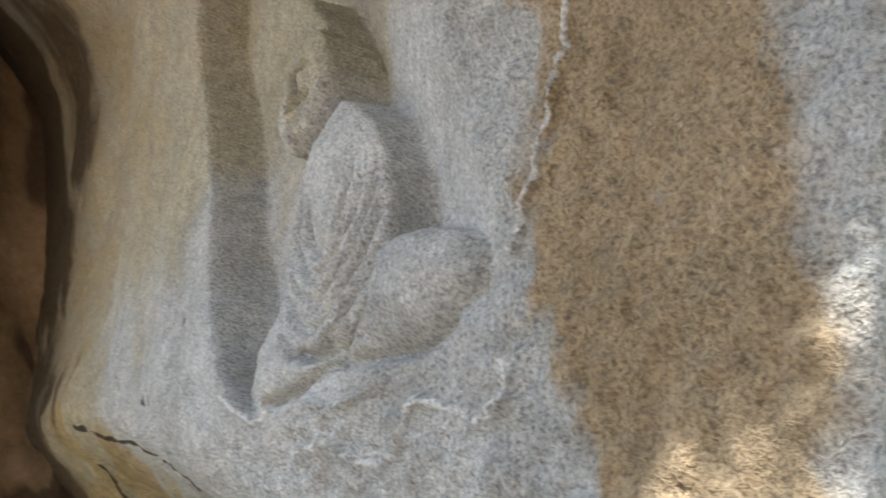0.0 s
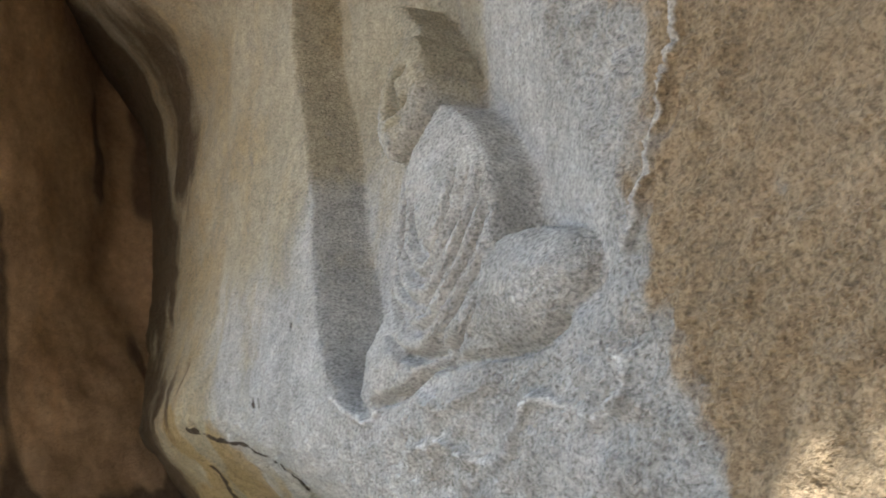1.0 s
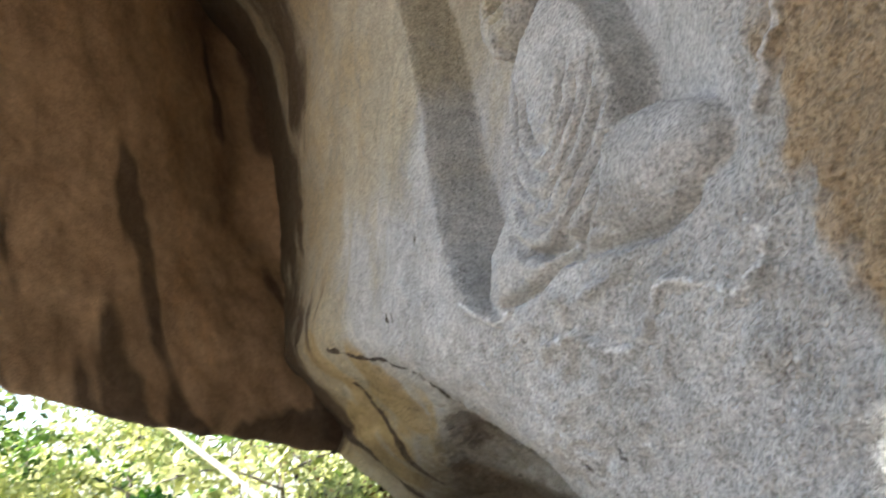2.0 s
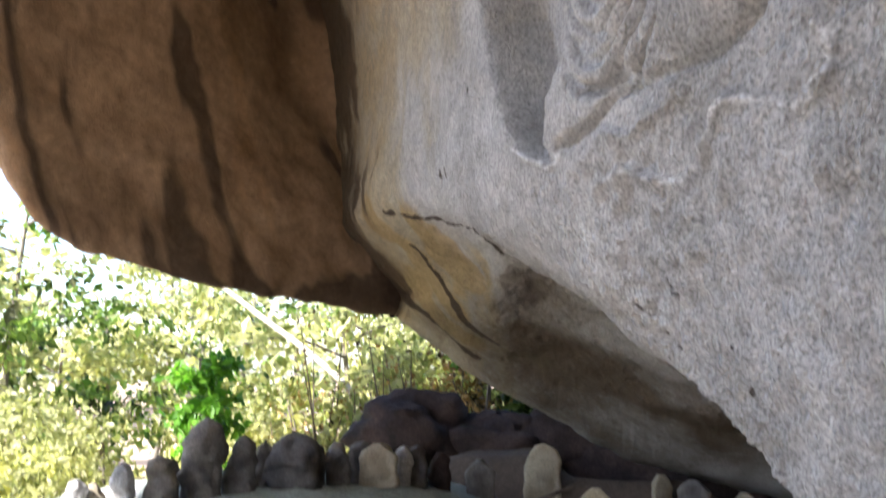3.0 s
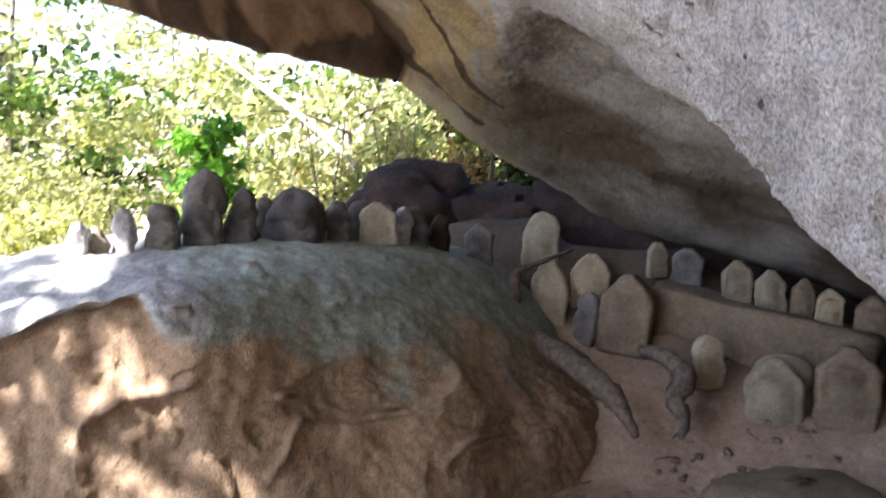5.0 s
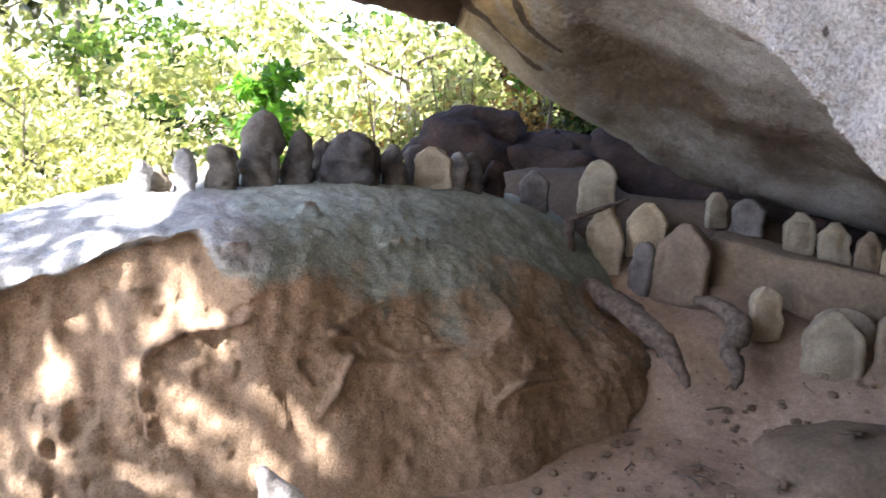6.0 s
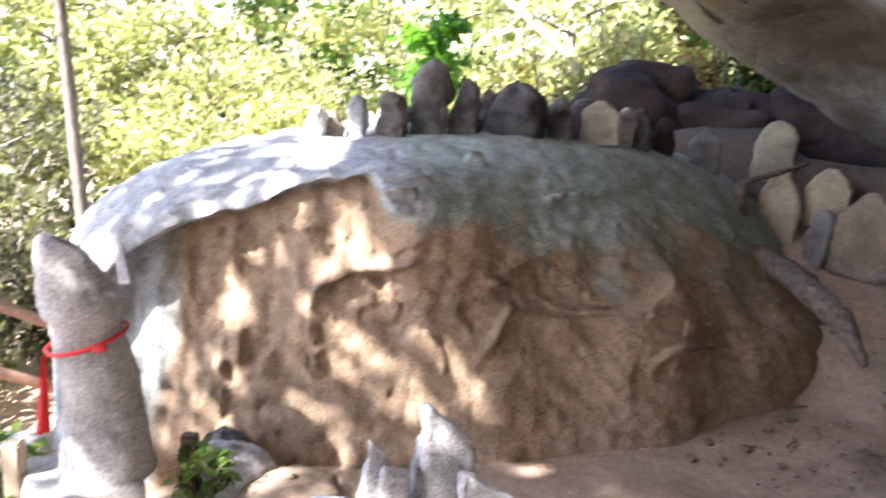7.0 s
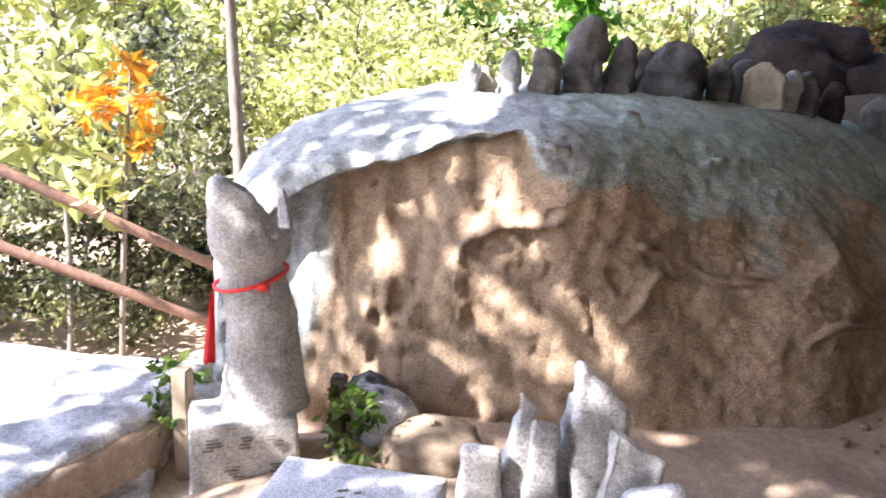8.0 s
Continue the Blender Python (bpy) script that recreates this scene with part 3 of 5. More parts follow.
def ground():
    span = np.concatenate([-np.geomspace(160, 5, 26), np.arange(-4.9, 4.9, 0.05), np.geomspace(5, 160, 26)])
    gx, gy = np.meshgrid(span, span + 1.5, indexing="ij")
    gz = ground_height(gx, gy)
    p = np.stack([gx, gy, gz], -1)
    p[..., 2] += 0.022 * wobble(p, 2.0, 51, 4) + 0.006 * wobble(p, 14.0, 53, 3)
    litter_shade = step(wobble(p, 1.1, 55, 4), 0.0, 0.5) * np.maximum(step(-gx, 2.3, 3.4), step(gy, 5, 6))
    # second term paints the shade on the back bank into the soil colour
    litter_shade = np.maximum(litter_shade, 0.9 * step(gy + 0.3 * wobble(p, 1.5, 57, 3), 4.1, 4.9) * step(gx, -2.5, -1.5))
    ob = mesh_object("ground", p.reshape(-1, 3), grid_faces(*gx.shape), SOIL, attrs=[("litter_shade", litter_shade)])
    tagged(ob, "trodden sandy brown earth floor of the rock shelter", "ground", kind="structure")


ground()

# ---- the low boulder: C runs along it, Q across it towards the visitor ----
BOULDER_O, AXIS, ACROSS = np.array([-2.65, 1.75]), np.array([0.64, 0.77]), np.array([0.77, -0.64])
BOULDER_CRACKS = [
    [(-1.93, 2.13, 0.36), (-1.96, 2.13, 0.48), (-1.98, 2.16, 0.6), (-1.95, 2.2, 0.65)],
    [(-1.95, 2.2, 0.65), (-1.89, 2.24, 0.69), (-1.82, 2.34, 0.69), (-1.72, 2.37, 0.72)],
    [(-1.51, 2.52, 0.37), (-1.48, 2.58, 0.43), (-1.47, 2.63, 0.51), (-1.47, 2.67, 0.54)],
    [(-1.05, 3.04, 0.28), (-1.02, 3.08, 0.32), (-0.98, 3.16, 0.34), (-0.91, 3.39, 0.3)],
    [(-1.53, 2.63, 0.63), (-1.46, 2.78, 0.58), (-1.35, 2.84, 0.52), (-1.22, 2.98, 0.51), (-1.12, 3.22, 0.53)],
    [(-1.76, 2.27, 0.98), (-1.7, 2.35, 0.97)],
    [(-1.48, 2.98, 0.9), (-1.4, 3.2, 0.89)],
    [(-1.76, 2.81, 1.04), (-1.73, 2.83, 1.03)]]
BK = [-0.22, -0.16, -0.03, 0.4, 1.0, 1.5, 2.0, 2.5, 3.1, 3.7]


def boulder():
    c = np.linspace(-0.22, 3.7, 320)
    guides = [([-0.6, -1.0, -1.3, -1.4, -1.5, -1.5, -1.5, -1.5, -1.4, -1.0], [-0.7] * 10),
              ([-0.4, -0.7, -0.9, -1.1, -1.2, -1.25, -1.3, -1.3, -1.2, -0.9], [-0.3, 0.2, 0.6, 0.8, 0.92, 0.95, 0.92, 0.85, 0.75, 0.3]),
              ([-0.3, -0.35, -0.4, -0.45, -0.5, -0.5, -0.6, -0.65, -0.7, -0.7], [-0.3, 0.55, 0.82, 1.0, 1.08, 1.09, 1.06, 1.0, 0.80, 0.3]),
              ([-0.2, -0.1, -0.1, -0.05, 0.0, -0.02, -0.1, -0.2, -0.3, -0.5], [-0.3, 0.5, 0.76, 0.95, 1.05, 1.03, 0.94, 0.78, 0.5, 0.15]),
              ([-0.1, 0.0, 0.05, 0.12, 0.33, 0.22, 0.2, 0.08, -0.05, -0.3], [-0.3, 0.45, 0.66, 0.84, 0.97, 0.86, 0.66, 0.48, 0.28, 0.05]),
              ([-0.05, 0.04, 0.08, 0.15, 0.36, 0.36, 0.40, 0.28, 0.12, -0.2], [-0.3, 0.2, 0.35, 0.42, 0.55, 0.50, 0.36, 0.25, 0.14, 0.0]),
              ([0.0, 0.10, 0.14, 0.28, 0.60, 0.60, 0.58, 0.46, 0.3, 0.0], [-0.7] * 3 + [-0.55] + [-0.25] * 6)]
    cols = []
    for q, z in guides:
        qq = glide(c, BK, q)
        cols.append(np.stack([BOULDER_O[0] + c * AXIS[0] + qq * ACROSS[0], BOULDER_O[1] + c * AXIS[1] + qq * ACROSS[1], glide(c, BK, z)], -1))
    rows, tag = [], []
    for i, count in enumerate((14, 26, 30, 40, 50, 50)):
        p0, p1, p2, p3 = cols[max(i - 1, 0)], cols[i], cols[i + 1], cols[min(i + 2, 6)]
        d1, d2 = 0.5 * (p2 - p0), 0.5 * (p3 - p1)
        for t in np.arange(count) / count:
            rows.append((1 + 2 * t) * (1 - t) ** 2 * p1 + t * (1 - t) ** 2 * d1 + t * t * (3 - 2 * t) * p2 + t * t * (t - 1) * d2)
            tag.append(i + t)
    rows.append(cols[-1])
    tag.append(6.0)
    p = np.stack(rows, 0)
    v = np.broadcast_to(np.array(tag)[:, None], p.shape[:2])
    cc = np.broadcast_to(c[None, :], p.shape[:2])
    nrm = -normals_of(p)
    ragged = wobble(np.stack([cc, 0 * cc, 0 * cc], -1), 3.0, 61, 4, 0.55)
    brow_z = glide(cc, [-0.22, 0.0, 0.125, 0.23, 0.38, 0.535, 0.67, 0.93, 1.0, 1.25, 1.5, 1.78, 2.04, 2.6, 3.7], [0.1, 0.60, 0.73, 0.785, 0.845, 0.905, 0.96, 1.025, 0.92, 0.86, 0.79, 0.69, 0.55, 0.42, 0.1])
    brow_z = brow_z + 0.010 * wobble(np.stack([cc, 0 * cc, 0 * cc], -1), 9.0, 62, 4, 0.6) * step(cc, 0.1, 0.3) + 0.012 * ragged * step(cc, 0.0, 0.3) + 0.02 * step(cc, 1.1, 1.4) * ragged
    front = step(v, 3.0, 3.4)
    drop = (brow_z - p[..., 2]) * front - 0.5 * (1 - front)
    under = step(drop, -0.006, 0.022)
    notch = 0.045 * wobble(np.stack([cc, 0 * cc, 0 * cc], -1), 5.5, 75, 3, 0.6)
    recess = (0.14 + notch) * step(cc, -0.02, 0.18) * (1 - 0.95 * step(cc, 0.93, 1.10)) * (1 - step(cc, 2.1, 2.7))
    recess = recess * under * (1 - 0.85 * step(drop, 0.12, 0.55))
    shape = 0.03 * wobble(p, 2.0, 63, 4, 0.55) * front + 0.010 * wobble(p, 8.0, 65, 5, 0.6) + 0.004 * wobble(p, 40.0, 67, 3)
    shells = (0.016 * np.round(1.5 * wobble(p, 2.0, 69, 4)) + (0.014 + 0.014 * (1 - step(cc, 0.4, 0.8)) - 0.008 * step(cc, 0.9, 1.3)) * wobble(p * np.array([1, 1, 0.3]), 9.0, 68, 4, 0.6)) * under * step(drop, 0.03, 0.12) * (1 - step(v, 5.6, 6))
    p = p + nrm * (shape + shells)[..., None]
    p[..., 0] -= ACROSS[0] * recess
    p[..., 1] -= ACROSS[1] * recess
    cut = np.full(p.shape[:2], 9.0)
    for line in BOULDER_CRACKS:
        for s0, s1 in zip(line, line[1:]):
            s0, s1 = np.array(s0), np.array(s1)
            u = np.clip(((p - s0) @ (s1 - s0)) / ((s1 - s0) @ (s1 - s0)), 0, 1)
            gap = p - s0 - u[..., None] * (s1 - s0)
            cut = np.minimum(cut, np.hypot(np.abs(gap @ np.array([0.64, 0.77, 0])), np.abs(gap[..., 2])) + 0.25 * np.abs(gap @ np.array([0.77, -0.64, 0])) + 0.008 * wobble(p, 20, 73, 2))
    lobe = np.hypot((cc - 1.80) / 0.40, (p[..., 2] - 0.60) / 0.12)
    p = p + nrm * (0.06 * np.sqrt(np.clip(1 - lobe ** 2, 0, 1)) * step(v, 3.5, 4.0) - 0.045 * np.exp(-(cut / 0.013) ** 2))[..., None]
    blur = 0.12 * step(cc, 0.95, 1.05) + 0.25 * step(cc, 1.15, 1.8)
    brown = step(drop + (0.02 + 0.35 * blur) * wobble(p, 5, 71, 4), -0.9 * blur, 0.025 + 0.55 * blur)
    brown = np.maximum(brown, front * (0.75 + 0.3 * wobble(p, 3.0, 77, 4)) * step(cc + 0.3 * ragged - 0.5 * (p[..., 2] - 0.5), 1.7, 2.4))
    brown *= step(cc + 0.12 * ragged + 0.15 * step(0.45 - p[..., 2], 0, 0.4), 0.14, 0.48)
    pale = (1 - step(cc + 0.25 * ragged, 0.7, 1.3)) * (1 - brown)
    # earth at the far end; cracks darkened, with shade painted under the ledges
    earth_and_cracks = np.maximum(step(cc + 0.3 * ragged + 0.12 * (v - 4), 2.0, 3.7) * 0.6, 0.8 * np.exp(-(cut / 0.013) ** 2))
    ob = mesh_object("boulder", p.reshape(-1, 3), grid_faces(*p.shape[:2])[:, ::-1], BOULDER, attrs=[("brown", brown), ("pale", pale), ("earth_and_cracks", earth_and_cracks)])
    tagged(ob, "long low boulder, greenish grey on top with a spalled ochre-brown side", "boulder", kind="structure")


boulder()


# ---- standing stones and carved votive stones ----
def stone_mesh(name, w, d, h, seed, power=2.2, arch=0.5, taper=0.1, slant=0.0, rough=0.05, relief=0.0, flat=False):
    """One upright stone, its foot at the origin and its face towards -y: stacked rounded rings that close in an arched top."""
    rings, sides = 26, 36
    t = np.concatenate([np.linspace(0, 1 - arch, 12, endpoint=False), 1 - arch * np.cos(np.linspace(0, math.pi / 2, rings - 12))])
    ang = np.linspace(0, 2 * math.pi, sides, endpoint=False)
    ca, sa = np.cos(ang), np.sin(ang)
    ring = np.stack([np.sign(ca) * np.abs(ca) ** (2 / power), np.sign(sa) * np.abs(sa) ** (2 / power)], -1)
    verts = np.zeros((rings, sides, 3))
    for i, s in enumerate(t):
        up = np.clip((s - (1 - arch)) / arch, 0, 1)
        wide = (1 - taper * s) * (max(0.22, 1 - 0.8 * up ** 1.25) if flat else max(0.04, (1 - up ** 2.2) ** 0.5))
        deep = (1 - 0.35 * taper * s) * (max(0.10, (1 - up ** 2.6) ** 0.5) if power < 3 else 1 - 0.25 * up ** 4)
        foot = 1 - 0.06 * math.exp(-s * 30)
        verts[i, :, 0] = ring[:, 0] * w / 2 * wide * foot
        verts[i, :, 1] = ring[:, 1] * d / 2 * deep * foot
        verts[i, :, 2] = s * h + slant * verts[i, :, 0] * s
    p = verts
    q = p / max(w, 0.5 * h)
    lump = rough * min(w, h) * (1.3 * wobble(q, 1.9, seed, 2) + 0.5 * np.round(1.6 * wobble(q, 2.6, seed + 9, 2)) + 0.3 * wobble(p, 30.0, seed + 3, 3))
    c = p.copy()
    c[..., 2] = 0
    n = c / (np.linalg.norm(c, axis=-1, keepdims=True) + 1e-6)
    p = p + n * (lump * np.minimum(1, p[..., 2] / (0.05 * h) + 0.2))[..., None]
    if relief:
        x, z = p[..., 0] / w, p[..., 2] / h
        front = (ring[None, :, 1] < -0.75) * 1.0
        body = np.clip(1 - (x / 0.27) ** 2 - ((z - 0.33) / 0.22) ** 2, 0, 1) ** 0.5 + np.clip(1 - (x / 0.12) ** 2 - ((z - 0.64) / 0.12) ** 2, 0, 1) ** 0.5
        sunk = np.clip(1 - (x / 0.40) ** 4 - ((z - 0.48) / 0.42) ** 4, 0, 1) ** 0.5
        p[..., 1] -= front * relief * (2.6 * np.clip(body, 0, 1) - 0.35 * sunk)
    verts = np.concatenate([p.reshape(-1, 3), [[0, 0, 0]], [[p[-1, :, 0].mean(), p[-1, :, 1].mean(), p[-1, :, 2].max()]]])
    faces = [tuple(int(k) for k in f)[::-1] for f in grid_faces(rings, sides, True)]
    last = rings * sides
    faces += [(last, (k + 1) % sides, k) for k in range(sides)]
    faces += [(last + 1, (rings - 1) * sides + k, (rings - 1) * sides + (k + 1) % sides) for k in range(sides)]
    return verts, faces


def upright_stone(name, place, size, material, label, category, group="", yaw=0.0, lean=(0, 0), seed=1, **shape):
    verts, faces = stone_mesh(name, *size, seed, **shape)
    ob = mesh_object(name, verts, faces, material)
    ob.matrix_basis = pose(*place, lean[0], lean[1], yaw)
    return tagged(ob, label, category, group)


def on_boulder(x, y):
    """Height of the boulder's back along its ridge."""
    c = (x - BOULDER_O[0]) * AXIS[0] + (y - BOULDER_O[1]) * AXIS[1]
    return float(glide(np.array(c), BK, [-0.3, 0.55, 0.82, 1.0, 1.08, 1.09, 1.06, 1.0, 0.80, 0.3])) - 0.02


RIDGE = "stones along the boulder's ridge"
# x, y, width, depth, height, yaw, tilt, round (2) or slab (5), material, label
for i, (x, y, w, d, h, yaw, tilt, power, mat, label) in enumerate([
    (-2.44, 2.66, 0.085, 0.06, 0.17, 30, 3, 3, STONE_WHITE, "small speckled upright stone in dappled sun on the boulder"),
    (-2.41, 2.75, 0.09, 0.06, 0.14, 10, -8, 2.4, STONE_PALE, "small pointed brownish stone standing on the boulder"),
    (-2.36, 2.83, 0.085, 0.07, 0.20, 20, 2, 3, STONE_WHITE, "narrow pale upright stone in sun on the boulder"),
    (-2.27, 2.95, 0.135, 0.10, 0.21, 20, 0, 3, STONE_DARK, "stubby grey upright stone with a flat top"),
    (-2.30, 3.06, 0.09, 0.07, 0.19, 20, 2, 2.4, STONE_DARK, "slim grey stone standing behind the tall one"),
    (-2.18, 3.12, 0.185, 0.13, 0.355, 20, 2, 2.2, STONE_DARK, "tall oval dark grey stone, the highest of the row"),
    (-2.09, 3.26, 0.15, 0.10, 0.27, 25, 4, 2.4, STONE_DARK, "dark leaning oval stone beside the tall one"),
    (-2.08, 3.42, 0.11, 0.08, 0.235, 25, 5, 2.4, STONE_DARK, "slender dark pointed stone in the row"),
    (-1.96, 3.50, 0.265, 0.17, 0.275, 15, 0, 2.2, STONE_DARK, "broad egg-shaped dark grey stone"),
    (-1.95, 3.68, 0.10, 0.08, 0.22, 20, 3, 2.6, STONE_DARK, "narrow dark stone wedged behind the broad one"),
    (-1.84, 3.72, 0.14, 0.09, 0.205, 20, 3, 2.5, STONE_DARK, "dark round-topped stone in the row"),
    (-1.90, 3.86, 0.10, 0.08, 0.22, 20, -3, 2.6, STONE_DARK, "small dark pointed stone at the back of the row"),
    (-1.80, 3.90, 0.15, 0.09, 0.23, 20, 4, 2.8, STONE_DARK, "dark grey arched stone behind the pale one"),
    (-1.76, 4.08, 0.11, 0.06, 0.22, 10, 4, 3, STONE_PALE, "pale pointed stone behind the arched slab"),
    (-1.66, 4.08, 0.10, 0.06, 0.22, 10, 6, 3, STONE_WHITE, "light grey leaning stone with a pointed top"),
    (-1.60, 4.14, 0.12, 0.07, 0.23, 25, 3, 3, STONE_DARK, "dark slab stone at the end of the row"),
    (-1.52, 4.26, 0.13, 0.08, 0.22, 25, 8, 2.6, DARKROCK, "small reddish dark stone leaning at the row's end"),
]):
    upright_stone("standing_stone", (x, y, on_boulder(x, y)), (w, d, h), mat, label, "stone", RIDGE, yaw, (0, tilt), 100 + 7 * i, power=power, arch=0.55 if power < 2.5 else 0.4, taper=0.14, rough=0.10, slant=0.05 * (i % 3 - 1))

VOTIVE = "carved votive stones"
# x, y, z, width, depth, height, yaw, lean back, material, relief, label
for i, (x, y, z, w, d, h, yaw, back, mat, relief, label) in enumerate([
    (-1.69, 3.87, 1.03, 0.20, 0.07, 0.215, 15, -4, STONE_PALE, 0.012, "pale grey arched votive slab with a worn figure, on the boulder"),
    (-1.37, 4.55, 0.86, 0.165, 0.07, 0.235, 12, -3, STONE_DARK, 0.008, "small grey arched votive slab in the shade"),
    (-1.10, 4.95, 0.80, 0.215, 0.08, 0.345, 8, -4, STONE_PALE, 0.012, "yellowish round-topped votive slab on the bank"),
    (-0.97, 4.62, 0.52, 0.205, 0.09, 0.39, 6, -4, STONE_PALE, 0.016, "brownish arched votive slab with a worn figure"),
    (-0.76, 4.74, 0.56, 0.235, 0.09, 0.37, 10, -5, STONE_PALE, 0.016, "yellow-stained arched votive slab"),
    (-0.54, 4.5, 0.43, 0.30, 0.12, 0.43, -12, -5, SLATE, 0.018, "large tan arched votive slab with a seated figure in relief"),
    (-0.10, 4.36, 0.33, 0.165, 0.07, 0.27, 30, -3, STONE_PALE, 0.008, "small rounded tan stone slab beside the roots"),
    (0.21, 4.3, 0.14, 0.28, 0.11, 0.385, 8, -6, STONE_PALE, 0.022, "pale gabled votive slab with a seated figure in relief"),
    (0.52, 4.32, 0.20, 0.285, 0.12, 0.40, 0, -6, SLATE, 0.018, "tan arched votive slab with a seated figure in relief"),
    (0.88, 4.32, 0.22, 0.26, 0.11, 0.36, -8, -6, STONE_PALE, 0.018, "pale arched votive slab with a worn figure"),
    (-0.41, 4.86, 0.80, 0.12, 0.05, 0.20, 35, -3, STONE_PALE, 0.006, "thin pale pointed votive slab on the ledge"),
    (-0.25, 4.87, 0.77, 0.18, 0.06, 0.205, -6, -3, STONE_DARK, 0.0, "blunt light grey stone on the ledge"),
    (0.02, 4.86, 0.69, 0.155, 0.07, 0.23, 10, -3, STONE_PALE, 0.012, "small yellowish gabled votive slab on the ledge"),
    (0.19, 4.84, 0.64, 0.165, 0.07, 0.24, 8, -3, STONE_PALE, 0.012, "small pale arched votive slab on the ledge"),
    (0.35, 4.84, 0.61, 0.125, 0.06, 0.235, 8, -3, SLATE, 0.010, "small tan arched votive slab on the ledge"),
    (0.485, 4.82, 0.59, 0.145, 0.06, 0.21, 5, -3, STONE_PALE, 0.010, "small gabled votive slab on the ledge"),
    (0.69, 4.82, 0.52, 0.19, 0.08, 0.255, 0, -3, SLATE, 0.012, "brownish arched votive slab at the ledge's end"),
]):
    gable = "round" not in label
    upright_stone("votive_stone", (x, y, z), (w, d, h), mat, label, "votive stone", VOTIVE, yaw, (back, 1.5 * (i % 3 - 1)), 300 + 11 * i, power=5.0, arch=0.30 if gable else 0.42, taper=0.04, rough=0.045, relief=relief, flat=gable)

upright_stone("slab_fragment", (-0.76, 4.52, 0.46), (0.15, 0.05, 0.29), STONE_DARK, "dark stone fragment with a pale broken edge", "stone", yaw=-35, lean=(-8, 3), seed=411, power=4, arch=0.3, taper=0.1, rough=0.05)
upright_stone("slab_fragment", (0.26, 4.52, 0.30), (0.30, 0.08, 0.20), STONE_PALE, "low tan broken slab behind the gabled stone", "stone", yaw=4, lean=(-10, 0), seed=417, power=4, arch=0.5, taper=0.1, rough=0.04)


def rough_block(name, corners, material, label, category, seed, bevel=0.02, rough=0.012, cuts=7, kind="", parent=None):
    """A block of stone between eight corners (bottom ring, then top ring), with worn, slightly uneven edges."""
    bm = bmesh.new()
    vs = [bm.verts.new(c) for c in corners]
    for f in ((3, 2, 1, 0), (4, 5, 6, 7), (0, 1, 5, 4), (1, 2, 6, 5), (2, 3, 7, 6), (3, 0, 4, 7)):
        bm.faces.new([vs[k] for k in f])
    bmesh.ops.bevel(bm, geom=list(bm.edges), offset=bevel, segments=2, profile=0.6, affect="EDGES")
    bmesh.ops.subdivide_edges(bm, edges=[e for e in bm.edges if e.calc_length() > 0.08], cuts=cuts, use_grid_fill=True)
    bm.normal_update()
    pts = np.array([v.co[:] for v in bm.verts])
    off = rough * (wobble(pts, 5.0, seed, 3) + 0.55 * wobble(pts, 20.0, seed + 1, 3))
    for v, o in zip(bm.verts, off):
        v.co += v.normal * float(o)
    bmesh.ops.triangulate(bm, faces=[f for f in bm.faces if len(f.verts) > 4])
    ob = part(name, bm, material, parent)
    return tagged(ob, label, category, kind=kind)


rough_block("ledge_slab", [(-0.42, 4.56, 0.40), (0.66, 4.56, 0.30), (0.74, 4.98, 0.38), (-0.30, 5.0, 0.5), (-0.44, 4.64, 0.80), (0.72, 4.64, 0.59), (0.80, 4.98, 0.53), (-0.34, 5.02, 0.79)], SLATE, "long tan stone slab laid along the bank as a ledge", "stone slab", 501, 0.03, 0.016)


def lump_rock(name, centre, size, yaw, material, label, category, seed, rough=0.16):
    n, m = 26, 40
    th, ph = np.linspace(0.02, math.pi - 0.02, n), np.linspace(0, 2 * math.pi, m, endpoint=False)
    p = np.stack([np.sin(th)[:, None] * np.cos(ph)[None], np.sin(th)[:, None] * np.sin(ph)[None], np.cos(th)[:, None] * np.ones(m)[None]], -1)
    p = np.sign(p) * np.abs(p) ** 0.8
    p = p * (1 + rough * wobble(p, 1.7, seed, 4) + 0.03 * np.round(2 * wobble(p, 2.2, seed + 5, 1)))[..., None] * np.array(size) / 2
    faces = [tuple(int(k) for k in f) for f in grid_faces(n, m, True)] + [tuple(range(m))[::-1], tuple(range((n - 1) * m, n * m))]
    ob = mesh_object(name, p.reshape(-1, 3), faces, material)
    ob.matrix_basis = pose(*centre, 0, 0, yaw)
    return tagged(ob, label, category)


lump_rock("dark_rock", (-2.20, 5.70, 1.12), (0.80, 0.6, 0.54), 10, DARKROCK, "dark reddish rock lump beyond the row of stones", "rock", 601, 0.34)
lump_rock("dark_rock", (-1.58, 5.78, 0.98), (0.95, 0.6, 0.50), -12, DARKROCK, "dark rock in the gap under the overhang", "rock", 607, 0.32)
# these two only stop light through the gap and stand for its shade
lump_rock("dark_rock", (-1.02, 5.85, 1.02), (0.9, 0.5, 0.62), 0, DARKROCK, "added dark rock filling the gap under the low end of the overhang", "rock", 609, 0.2)
lump_rock("dark_rock", (-0.25, 5.66, 0.74), (3.1, 0.55, 0.86), -9, DARKROCK, "added dark rock in place of the shaded gap at the foot of the overhang", "rock", 611)
lump_rock("floor_rock", (0.30, 3.75, 0.0), (0.75, 0.6, 0.28), 20, SLATE, "smooth brown stone half sunk in the earth floor", "rock", 617, 0.08)


